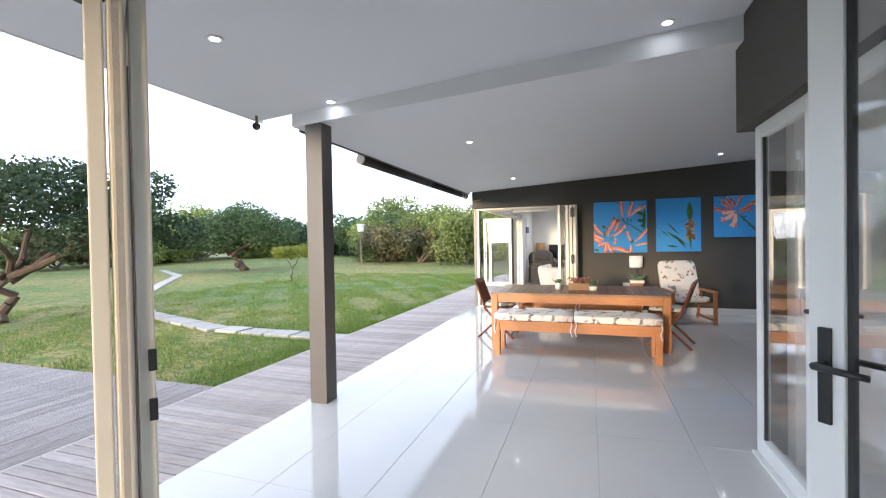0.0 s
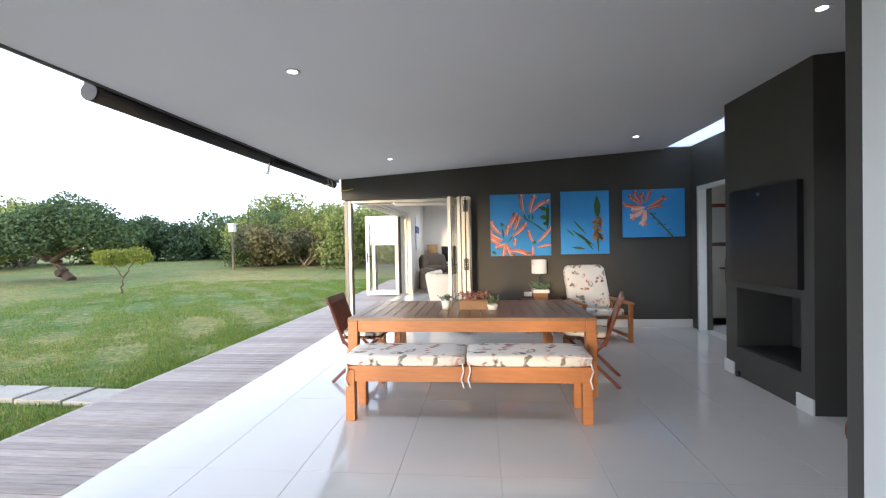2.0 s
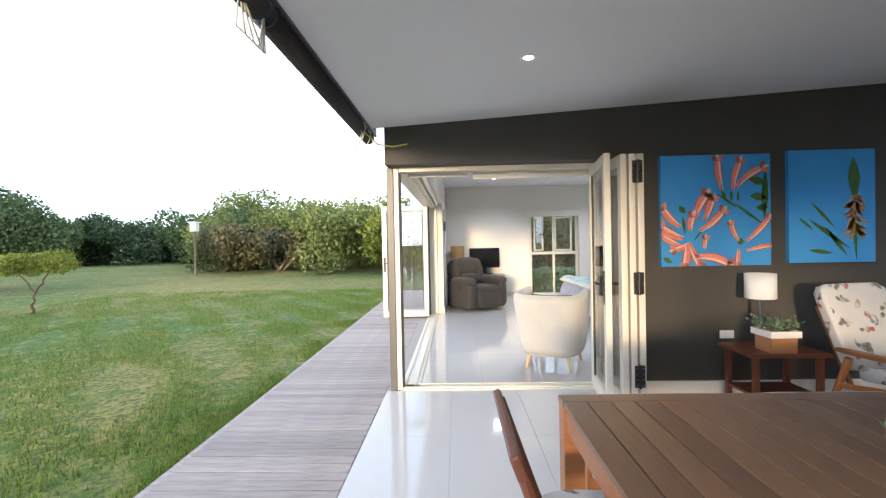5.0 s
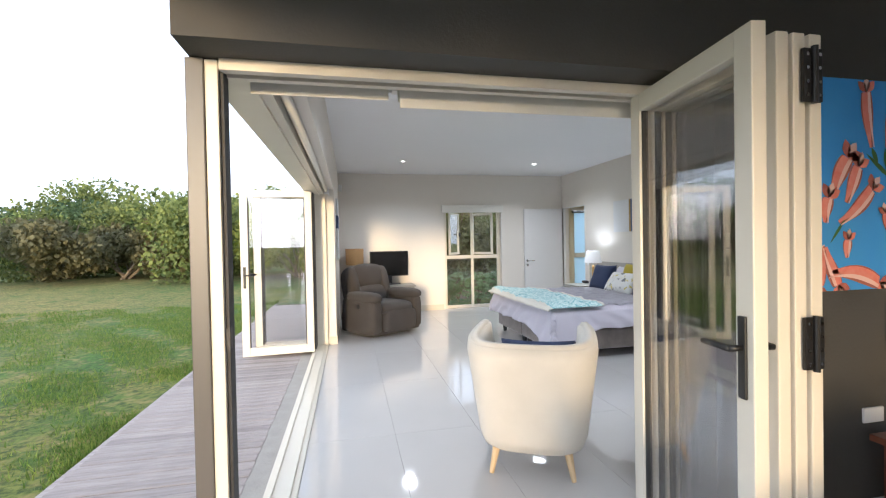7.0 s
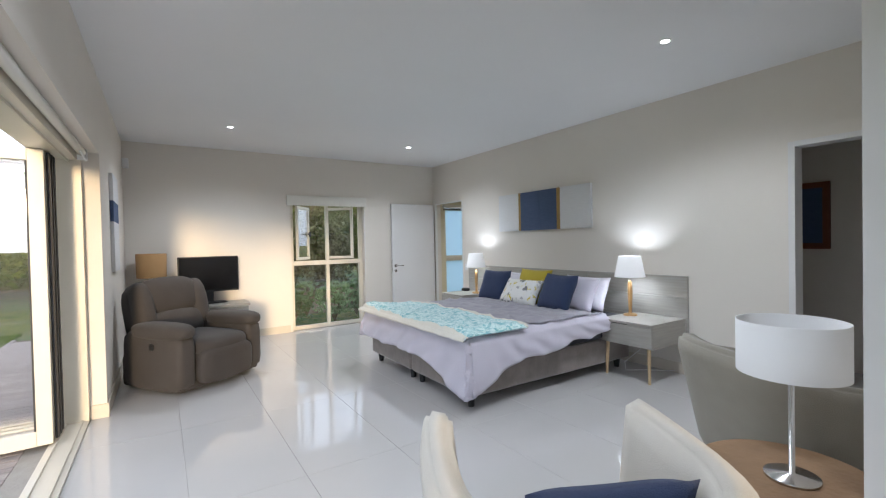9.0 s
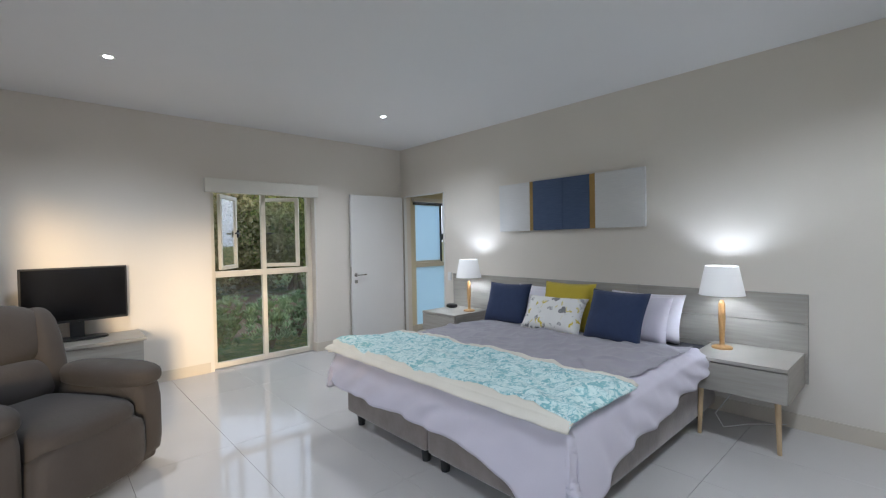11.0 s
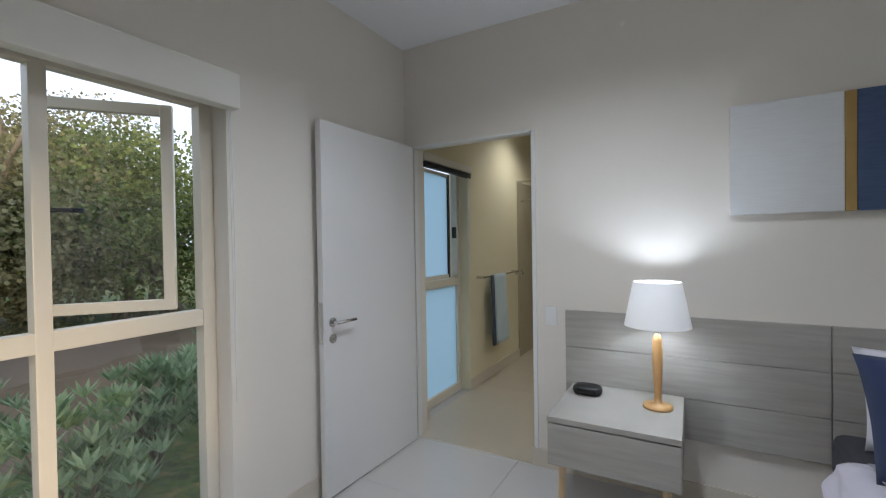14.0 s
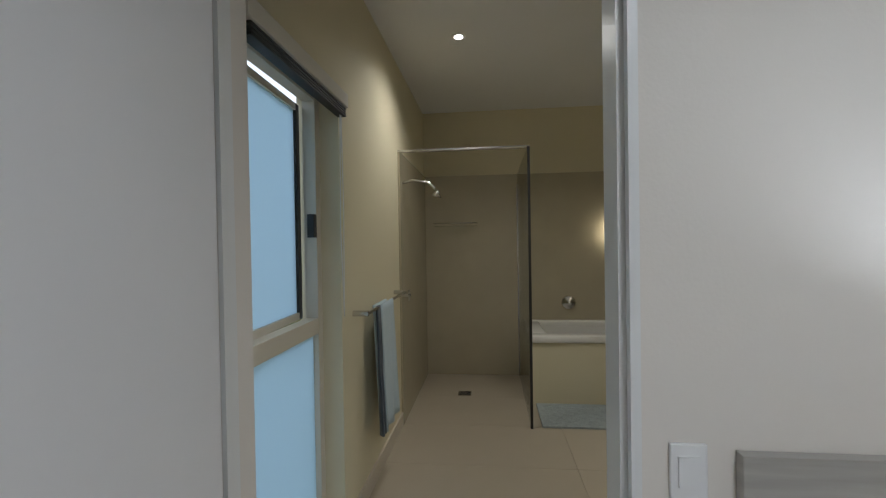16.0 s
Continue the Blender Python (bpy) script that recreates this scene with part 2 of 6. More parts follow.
M["bathtub"] = mat("white acrylic", (0.80, 0.79, 0.77), 0.12, vary=0.02)
M["towel"] = mat("pale blue towelling", (0.50, 0.62, 0.70), 0.95, vary=0.06, bump=0.6, bscale=180, sheen=0.3)
M["towel_dark"] = mat("dark slate towelling", (0.06, 0.08, 0.11), 0.95, vary=0.1, bump=0.6, bscale=180, sheen=0.3)
M["mat"] = mat("grey ribbed bath mat", (0.42, 0.47, 0.48), 0.95, vary=0.2, scale=30, bump=0.6, bscale=90)
M["terracotta"] = mat("tan clay pot", (0.46, 0.22, 0.09), 0.7, vary=0.12, bump=0.1)
M["crate"] = mat("rough wood planter", (0.36, 0.22, 0.12), 0.8, vary=0.25, bump=0.4, bscale=40)
M["succulent"] = mat("grey-green succulent", (0.16, 0.24, 0.14), 0.6, vary=0.3, scale=20)
M["succulent_red"] = mat("reddish succulent", (0.44, 0.13, 0.13), 0.6, vary=0.3, scale=20, color2=(0.16, 0.16, 0.09))
M["canvas_blue"] = mat("sky blue painted canvas", (0.030, 0.22, 0.62), 0.7, vary=0.3, scale=2.2, color2=(0.075, 0.36, 0.70), bump=0.15, bscale=200)
M["petal"] = mat("coral painted petal", (0.62, 0.10, 0.055), 0.7, vary=0.35, scale=26, color2=(0.80, 0.38, 0.30))
M["petal_dark"] = mat("maroon painted petal", (0.20, 0.035, 0.045), 0.7, vary=0.35, scale=24, color2=(0.55, 0.20, 0.12))
M["petal_pale"] = mat("pale pink painted petal", (0.78, 0.42, 0.34), 0.7, vary=0.25, scale=30, color2=(0.80, 0.62, 0.55))
M["leaf_paint"] = mat("green painted stem", (0.06, 0.16, 0.035), 0.7, vary=0.3, scale=20)
M["ochre_paint"] = mat("ochre painted flower", (0.50, 0.28, 0.06), 0.7, vary=0.3, scale=40, color2=(0.36, 0.13, 0.05))
M["canvas_white"] = mat("white textured canvas", (0.70, 0.70, 0.70), 0.8, vary=0.06, scale=5, bump=0.4, bscale=30, stretch=(1, 2, 30))
M["canvas_navy"] = mat("navy brushed canvas", (0.028, 0.052, 0.125), 0.75, vary=0.3, scale=5, color2=(0.085, 0.125, 0.22), bump=0.4, bscale=30, stretch=(1, 2, 30))
M["canvas_gold"] = mat("ochre canvas stripe", (0.40, 0.25, 0.08), 0.75, vary=0.2, scale=8)
M["paver"] = mat("pale concrete paver", (0.40, 0.375, 0.34), 0.9, vary=0.15, scale=7, bump=0.4, bscale=40, per=0.1)
M["bark"] = mat("brown bark", (0.105, 0.072, 0.050), 0.95, vary=0.3, scale=8, bump=0.9, bscale=14)
M["glass"] = glass("clear glass")
M["glass_shower"] = glass("shower glass", (0.93, 0.96, 0.94))
M["soot"] = mat("sooty steel", (0.016, 0.015, 0.015), 0.8, vary=0.2)
M["plastic_white"] = mat("white plastic", (0.75, 0.75, 0.74), 0.35, vary=0.02)
M["lime"] = mat("lime plastic", (0.30, 0.52, 0.05), 0.4, vary=0.05)
M["cable"] = mat("pale cable", (0.6, 0.58, 0.5), 0.6, vary=0.05)
M["cable_yellow"] = mat("yellow green cable", (0.45, 0.42, 0.05), 0.6, vary=0.05)


def leafy(name, c1, c2, rough=0.75):
    """Foliage: colour from leaf to leaf, some light through the leaves."""
    m = bpy.data.materials.new(name)
    m.use_nodes = True
    n, l = m.node_tree.nodes, m.node_tree.links
    p = n["Principled BSDF"]
    geo, info = n.new("ShaderNodeNewGeometry"), n.new("ShaderNodeObjectInfo")
    mix, hs, mr = n.new("ShaderNodeMixRGB"), n.new("ShaderNodeHueSaturation"), n.new("ShaderNodeMapRange")
    mix.inputs[1].default_value, mix.inputs[2].default_value = (*c1, 1), (*c2, 1)
    mr.inputs["To Min"].default_value, mr.inputs["To Max"].default_value = 0.7, 1.35
    l.new(geo.outputs["Random Per Island"], mix.inputs[0])
    l.new(info.outputs["Random"], mr.inputs["Value"])
    l.new(mr.outputs[0], hs.inputs["Value"])
    l.new(mix.outputs[0], hs.inputs["Color"])
    l.new(hs.outputs[0], p.inputs["Base Color"])
    p.inputs["Roughness"].default_value = rough
    t, ms = n.new("ShaderNodeBsdfTranslucent"), n.new("ShaderNodeMixShader")
    l.new(hs.outputs[0], t.inputs["Color"])
    ms.inputs[0].default_value = 0.3
    l.new(p.outputs[0], ms.inputs[1])
    l.new(t.outputs[0], ms.inputs[2])
    l.new(ms.outputs[0], n["Material Output"].inputs["Surface"])
    return m


M["leaf_dark"] = leafy("dark green foliage", (0.030, 0.060, 0.026), (0.075, 0.115, 0.045))
M["leaf_mid"] = leafy("mixed green foliage", (0.075, 0.115, 0.034), (0.25, 0.29, 0.080))
M["leaf_dry"] = leafy("dry olive foliage", (0.11, 0.11, 0.052), (0.25, 0.23, 0.11))
M["leaf_bright"] = leafy("yellow green foliage", (0.12, 0.17, 0.02), (0.26, 0.27, 0.045))
M["leaf_grey"] = leafy("silver green foliage", (0.13, 0.21, 0.10), (0.33, 0.42, 0.25))
M["twig"] = mat("dry grey twigs", (0.22, 0.18, 0.13), 0.95, vary=0.2)


def lawn_material():
    m = mat("patchy lawn", (0.070, 0.165, 0.014), 0.95, vary=0.2, scale=0.35, bump=0.8, bscale=25)
    n, l = m.node_tree.nodes, m.node_tree.links
    p = n["Principled BSDF"]
    co = n.new("ShaderNodeTexCoord")
    last = p.inputs["Base Color"].links[0].from_socket
    for sc, lo, hi, c in ((0.13, 0.42, 0.60, (0.34, 0.25, 0.070)), (1.1, 0.46, 0.66, (0.23, 0.20, 0.045)), (24, 0.40, 0.62, (0.022, 0.048, 0.007)), (3.2, 0.50, 0.66, (0.050, 0.105, 0.010)), (7, 0.52, 0.72, (0.26, 0.21, 0.07))):
        t = n.new("ShaderNodeTexNoise")
        t.inputs["Scale"].default_value, t.inputs["Detail"].default_value = sc, 5
        r = n.new("ShaderNodeMapRange")
        r.inputs["From Min"].default_value, r.inputs["From Max"].default_value, r.inputs["To Max"].default_value = lo, hi, 0.85
        x = n.new("ShaderNodeMixRGB")
        x.inputs[2].default_value = (*c, 1)
        l.new(co.outputs["Object"], t.inputs["Vector"])
        l.new(t.outputs["Fac"], r.inputs["Value"])
        l.new(r.outputs[0], x.inputs[0])
        l.new(last, x.inputs[1])
        last = x.outputs[0]
    l.new(last, p.inputs["Base Color"])
    return m


M["lawn"] = lawn_material()
M["blade"] = leafy("grass blades", (0.045, 0.120, 0.012), (0.20, 0.25, 0.050))

# ---- building helpers ----


def mesh_of(bm, name, material, smooth=False):
    me = bpy.data.meshes.new(name)
    bm.normal_update()
    bm.to_mesh(me)
    bm.free()
    me.materials.append(material)
    if smooth:
        for f in me.polygons:
            f.use_smooth = True
    return me


def part(name, bm, material, parent=None, label="", smooth=False):
    ob = new(name, mesh_of(bm, name, material, smooth))
    if parent:
        ob.parent = parent
    if label:
        ob["label"] = label
    return ob


def thing(name, label, category, place=(0, 0, 0), turn=0, group=""):
    ob = new(name)
    ob.empty_display_size = 0.1
    ob.matrix_world = pose(*place, 0, 0, turn)
    return tagged(ob, label, category, group)


def solid(name, bm, material, label, category="", kind="structure", smooth=False):
    return tagged(part(name, bm, material, None, label, smooth), label, category, "", kind)


def add_box(bm, x0, x1, y0, y1, z0, z1, bevel=0.0, seg=2):
    vs = bmesh.ops.create_cube(bm, size=1.0, matrix=Matrix.Translation(((x0 + x1) / 2, (y0 + y1) / 2, (z0 + z1) / 2)) @ Matrix.Diagonal((x1 - x0, y1 - y0, z1 - z0, 1)))["verts"]
    if bevel:
        es = list({e for v in vs for e in v.link_edges})
        bmesh.ops.bevel(bm, geom=es, offset=bevel, segments=seg, affect="EDGES", profile=0.6)
    return bm


def box(*a, bevel=0.0, seg=2):
    return add_box(bmesh.new(), *a, bevel=bevel, seg=seg)


def boxes(rows, bevel=0.0):
    bm = bmesh.new()
    for r in rows:
        add_box(bm, *r, bevel=bevel)
    return bm


def add_rod(bm, a, b, r0, r1=None, n=10):
    a, b = Vector(a), Vector(b)
    m = Matrix.Translation((a + b) / 2) @ (b - a).to_track_quat("Z", "Y").to_matrix().to_4x4()
    bmesh.ops.create_cone(bm, cap_ends=True, segments=n, radius1=r0, radius2=r0 if r1 is None else r1, depth=(b - a).length, matrix=m)
    return bm


def rod(a, b, r0, r1=None, n=10):
    return add_rod(bmesh.new(), a, b, r0, r1, n)


def lathe(profile, n=28, sx=1.0, sy=1.0):
    """A turned shape from (radius, height) pairs."""
    bm = bmesh.new()
    rings = [[bm.verts.new((max(r, 0.0004) * math.cos(2 * math.pi * k / n) * sx, max(r, 0.0004) * math.sin(2 * math.pi * k / n) * sy, z)) for k in range(n)] for r, z in profile]
    for a, b in zip(rings, rings[1:]):
        for k in range(n):
            bm.faces.new((a[k], a[(k + 1) % n], b[(k + 1) % n], b[k]))
    return bm


def pillow(w, d, h, pinch=0.35, n=14, wob=0.0, seed=0):
    """A stuffed cushion lying flat: thick in the middle, thin at the seam, with pulled corners."""
    bm = bmesh.new()
    grid = {}
    for side in (1, -1):
        for i in range(n + 1):
            for j in range(n + 1):
                u, v = 2 * i / n - 1, 2 * j / n - 1
                edge = abs(u) == 1 or abs(v) == 1
                if edge and side == -1:
                    grid[side, i, j] = grid[1, i, j]
                    continue
                t = max(0.0, (1 - u ** 4) * (1 - v ** 4)) ** 0.45
                x = u * w / 2 * (1 - pinch * 0.14 * (1 - v * v))
                y = v * d / 2 * (1 - pinch * 0.14 * (1 - u * u))
                z = side * h / 2 * t + wob * noise.noise((x * 7 + seed, y * 7, side * 3.0))
                grid[side, i, j] = bm.verts.new((x, y, z))
    for side in (1, -1):
        for i in range(n):
            for j in range(n):
                q = [grid[side, i, j], grid[side, i + 1, j], grid[side, i + 1, j + 1], grid[side, i, j + 1]]
                bm.faces.new(q if side == 1 else q[::-1])
    return bm


def puff(x0, x1, y0, y1, z0, z1, k=3.2, n=16):
    """A rounded upholstered block."""
    bm = bmesh.new()
    bmesh.ops.create_uvsphere(bm, u_segments=n * 2, v_segments=n, radius=1)
    for v in bm.verts:
        c = v.co
        s = (abs(c.x) ** k + abs(c.y) ** k + abs(c.z) ** k) ** (-1 / k)
        p = c * s
        v.co = ((x0 + x1) / 2 + p.x * (x1 - x0) / 2, (y0 + y1) / 2 + p.y * (y1 - y0) / 2, (z0 + z1) / 2 + p.z * (z1 - z0) / 2)
    return bm


def moved(bm, m):
    bmesh.ops.transform(bm, matrix=m, verts=bm.verts)
    return bm


def tube(points, r, n=6):
    cu = bpy.data.curves.new("tube", "CURVE")
    cu.dimensions, cu.bevel_depth, cu.bevel_resolution = "3D", r, 2
    sp = cu.splines.new("POLY")
    sp.points.add(len(points) - 1)
    for p, q in zip(sp.points, points):
        p.co = (*q, 1)
    ob = bpy.data.objects.new("tube", cu)
    me = bpy.data.meshes.new_from_object(ob)
    bpy.data.objects.remove(ob)
    bm = bmesh.new()
    bm.from_mesh(me)
    return bm


def sheet_mat(name, color, through):
    """Frosted glass or roof sheet: lets light through, scattered."""
    m = bpy.data.materials.new(name)
    m.use_nodes = True
    n, l = m.node_tree.nodes, m.node_tree.links
    p = n["Principled BSDF"]
    p.inputs["Base Color"].default_value = (*color, 1)
    p.inputs["Roughness"].default_value = 0.3
    t, ms = n.new("ShaderNodeBsdfTranslucent"), n.new("ShaderNodeMixShader")
    t.inputs["Color"].default_value = (*color, 1)
    ms.inputs[0].default_value = through
    l.new(p.outputs[0], ms.inputs[1])
    l.new(t.outputs[0], ms.inputs[2])
    l.new(ms.outputs[0], n["Material Output"].inputs["Surface"])
    return m

# ---- ground ----
EAST, NORTH, ART = 3.41, 15.32, 8.15
CEIL = 2.76


def roof_z(x):
    return 2.39 + 0.06 * (x + 1.7)


def near_z(x):
    return 2.50 + 0.075 * (x + 1.7)


bm = bmesh.new()
bmesh.ops.create_grid(bm, x_segments=80, y_segments=80, size=400)
for v in bm.verts:
    v.co.z = -0.06
solid("ground", bm, M["lawn"], "patchy green and straw coloured lawn", "lawn")
solid("deck_base", boxes([(-2.83, -1.74, -5, 17.5, -0.2, -0.03), (-9.2, -2.87, -5, 2.68, -0.3, -0.048)]), M["bark"], "dark joists under the deck", "deck base")

# ---- floors (bodies; tiles and boards follow at the end) ----
floor = solid("floor", boxes([(-1.72, 3.72, -5.2, 8.3, -0.25, -0.006), (-1.55, EAST + 0.02, 8.3, NORTH + 0.20, -0.25, -0.006), (EAST + 0.02, 7.2, 9.0, NORTH + 0.20, -0.25, -0.006), (3.72, 6.5, 4, 9.0, -0.25, -0.006)]), M["grout"], "grouted screed under pale polished tiles", "floor")
deck = tagged(new("deck"), "weathered grey timber deck walkway", "deck", "", "structure")

# ---- walls ----
W = "cream_wall"
solid("wall_art", boxes([(0.42, 3.80, ART, 8.40, 0, 2.9), (-1.67, 0.42, ART, 8.52, 2.065, 2.9)]), M["charcoal"], "charcoal painted patio wall with a beam over the folding doors", "wall")
solid("wall_south_inner", boxes([(0.425, EAST, 8.402, 8.60, 0, CEIL), (-1.3, 0.425, 8.605, 8.66, 2.08, CEIL), (-1.3, 0.425, 8.522, 8.605, 2.13, CEIL)]), M[W], "warm white bedroom wall", "wall")
solid("wall_east", boxes([(EAST, EAST + 0.12, 9.76, 14.365, 0, CEIL), (EAST, EAST + 0.12, 8.42, 8.86, 0, CEIL), (EAST, EAST + 0.12, 8.86, 9.76, 2.11, CEIL), (EAST, EAST + 0.12, 14.365, 15.24, 2.06, CEIL), (EAST, EAST + 0.12, 15.24, NORTH, 0, CEIL)]), M[W], "warm white bedroom wall behind the bed", "wall")
solid("wall_north", boxes([(-1.60, 0.80, NORTH, NORTH + 0.22, 0, CEIL), (0.80, 2.02, NORTH, NORTH + 0.22, 2.06, CEIL), (2.02, 3.45, NORTH, NORTH + 0.22, 0, CEIL)]), M[W], "warm white bedroom wall with a tall window", "wall")
solid("wall_west", boxes([(-1.60, -1.31, 12.75, NORTH, 0, CEIL), (-1.60, -1.31, 8.522, 12.75, 2.13, CEIL)]), M[W], "warm white wall over and beside the folding doors", "wall")
solid("wall_bath_north", boxes([(3.45, 3.70, NORTH + 0.02, NORTH + 0.22, 0, CEIL), (3.70, 4.47, NORTH + 0.02, NORTH + 0.22, 2.08, CEIL), (4.47, 7.3, NORTH + 0.02, NORTH + 0.22, 0, CEIL)]), M["bath_wall"], "cream bathroom wall with a frosted window", "wall")
solid("wall_bath_east", boxes([(7.11, 7.3, 10.0, NORTH + 0.02, 0, CEIL)]), M["bath_wall"], "cream bathroom end wall", "wall")
solid("wall_bath_south", boxes([(4.85, 7.11, 11.6, 11.7, 0, CEIL), (3.55, 4.85, 11.6, 11.7, 0, CEIL)]), M["bath_wall"], "cream bathroom wall", "wall")
solid("wall_bath_west", box(EAST + 0.121, EAST + 0.135, 11.7, 14.362, 0, CEIL), M["bath_wall"], "cream bathroom side wall", "wall")
solid("wall_tiles_shower", boxes([(7.095, 7.11, 11.7, NORTH + 0.02, 0, 2.09), (5.78, 7.095, NORTH + 0.004, NORTH + 0.02, 0, 2.09)]), M["bath_tile"], "beige wall tiles behind shower and bath", "wall tiles")
solid("wall_passage", boxes([(4.75, 4.85, 8.3, 11.6, 0, CEIL), (3.53, 4.75, 11.45, 11.6, 0, CEIL)]), M[W], "white passage wall", "wall")
solid("ceiling_bedroom", box(-1.60, 7.3, 8.522, NORTH + 0.22, CEIL, CEIL + 0.15), M["ceiling"], "plain white bedroom ceiling", "ceiling")

# patio side of the house
solid("wall_patio_east", boxes([(3.72, 3.90, 2.56, 6.90, 0, 2.95), (3.72, 3.90, 7.92, 8.15, 0, 2.95), (3.72, 3.90, 6.90, 7.92, 2.09, 2.95)]), M["charcoal"], "charcoal painted patio wall", "wall")
solid("wall_patio_step", boxes([(1.80, 3.72, 2.56, 2.66, 0, 2.95)]), M["charcoal"], "charcoal painted return wall", "wall")
solid("wall_fold_side", boxes([(1.565, 1.80, 0.0, 2.66, 2.05, 2.95), (1.68, 1.80, 2.56, 2.66, 0, 2.05)]), M["charcoal"], "charcoal beam above the side folding doors", "wall")
solid("beam_south_door", boxes([(-0.85, 1.565, 0.10, 0.28, 2.13, 2.9), (-0.85, -0.65, -4.6, 0.10, 2.13, 2.9)]), M["charcoal"], "dark beam above the wide folding doors", "beam")
# unseen east opening added to brighten the room behind the side doors
solid("wall_south_room", boxes([(-0.85, 5.8, -5.2, -5.0, 0, 2.9), (5.6, 5.8, -5.0, 2.62, 0, 0.8), (5.6, 5.8, -5.0, 2.62, 2.2, 2.9), (5.6, 5.8, -5.0, -4.2, 0.8, 2.2), (5.6, 5.8, 1.6, 2.62, 0.8, 2.2)]), M[W], "plain walls of the sitting room, with an unseen opening added for daylight", "wall")
solid("wall_south_room_north", box(1.80, 5.6, 2.44, 2.555, 0, 2.9), M[W], "plain sitting room wall", "wall")
solid("floor_sitting_room", box(3.72, 5.8, -5.2, 2.6, -0.25, -0.004), M["tile"], "pale tiled sitting room floor", "floor")
# the east side has an unseen opening, added to let daylight into the hall
solid("wall_hall", boxes([(5.6, 5.75, 5, 9.0, 0, 0.8), (5.6, 5.75, 5, 9.0, 2.2, 2.8), (5.6, 5.75, 8.2, 9.0, 0.8, 2.2), (5.6, 5.75, 5, 5.5, 0.8, 2.2), (3.9, 5.6, 5.0, 5.1, 0, 2.8), (3.9, 5.6, 8.9, 9.0, 0, 2.8)]), M[W], "white hall walls beyond the patio door, with an unseen opening added for daylight", "wall")
solid("ceiling_hall", box(3.9, 5.75, 5, 9, 2.7, 2.8), M["ceiling"], "white hall ceiling", "ceiling")


def slab(name, x0, x1, y0, y1, zf, thick, material, label):
    bm = bmesh.new()
    add_box(bm, x0, x1, y0, y1, 0, 1)
    for v in bm.verts:
        v.co.z = zf(v.co.x) + thick * round(v.co.z)
    return solid(name, bm, material, label, "ceiling")


slab("ceiling_patio", -1.78, 3.30, 2.62, ART, roof_z, 0.30, M["ceiling"], "sloping white boarded patio ceiling")
slab("ceiling_patio_east", 3.30, 3.90, 2.62, 5.95, roof_z, 0.30, M["ceiling"], "white patio ceiling beside the rooflight")
slab("ceiling_near", -2.13, 1.60, -5.0, 2.50, near_z, 0.18, M["ceiling"], "higher white ceiling by the sitting room")
slab("ceiling_room", 1.60, 5.8, -5.2, 2.62, near_z, 0.18, M["ceiling"], "white sitting room ceiling")
bm = bmesh.new()
add_box(bm, -1.78, 1.565, 2.50, 2.62, 0, 1)
for v in bm.verts:
    v.co.z = roof_z(v.co.x) if v.co.z < 0.5 else near_z(v.co.x) + 0.2
solid("ceiling_step", bm, M["ceiling"], "white downstand where two ceilings meet", "ceiling")
slab("eave_board", -2.15, -2.13, -5, 2.55, lambda x: 2.465, 0.10, M["white_skirting"], "white roof edge board")
slab("eave_board_far", -1.80, -1.78, 2.62, 8.4, lambda x: 2.37, 0.14, M["bronze"], "brown roof edge board")
solid("rooflight", box(3.32, 3.72, 5.97, ART, 2.715, 2.73), sheet_mat("white translucent roof sheet", (0.90, 0.93, 0.98), 0.9), "long translucent white rooflight beside the wall", "rooflight").visible_shadow = False
solid("rooflight_curb", boxes([(3.30, 3.32, 5.95, ART, 2.688, 2.74), (3.32, 3.72, 5.95, 5.97, 2.688, 2.74)]), M["ceiling"], "white edge of the rooflight", "trim")
solid("skirting_art", boxes([(0.44, 3.72, ART - 0.014, ART, 0, 0.12), (3.706, 3.72, 5.95, 6.86, 0, 0.12)]), M["white_skirting"], "white skirting on the patio wall", "skirting")
solid("skirting_bedroom", boxes([(-1.31, 0.76, NORTH - 0.012, NORTH, 0, 0.11), (2.02, EAST, NORTH - 0.012, NORTH, 0, 0.11), (2.008, 2.02, NORTH - 0.012, NORTH + 0.10, 0, 0.11), (EAST - 0.012, EAST, 9.80, 14.40, 0, 0.11), (-1.31, -1.298, 12.76, NORTH - 0.012, 0, 0.11), (-1.60, -1.298, 12.738, 12.75, 0, 0.11)]), M["skirting"], "cream tiled skirting round the bedroom", "skirting")
solid("skirting_bath", boxes([(4.47, 5.78, NORTH + 0.008, NORTH + 0.02, 0, 0.10), (3.535, 3.70, NORTH + 0.008, NORTH + 0.02, 0, 0.10)]), M["skirting"], "cream tiled skirting in the bathroom", "skirting")
solid("sill_strip", box(-1.735, -1.60, 8.0, 17.5, -0.15, -0.012), M["paver"], "concrete strip under the door track", "sill")
solid("step_kerb", box(-2.86, -2.82, -5, 17.5, -0.16, -0.01), M["deck"], "grey timber edge of the walkway", "edge board")

# ---- folding and hinged doors ----


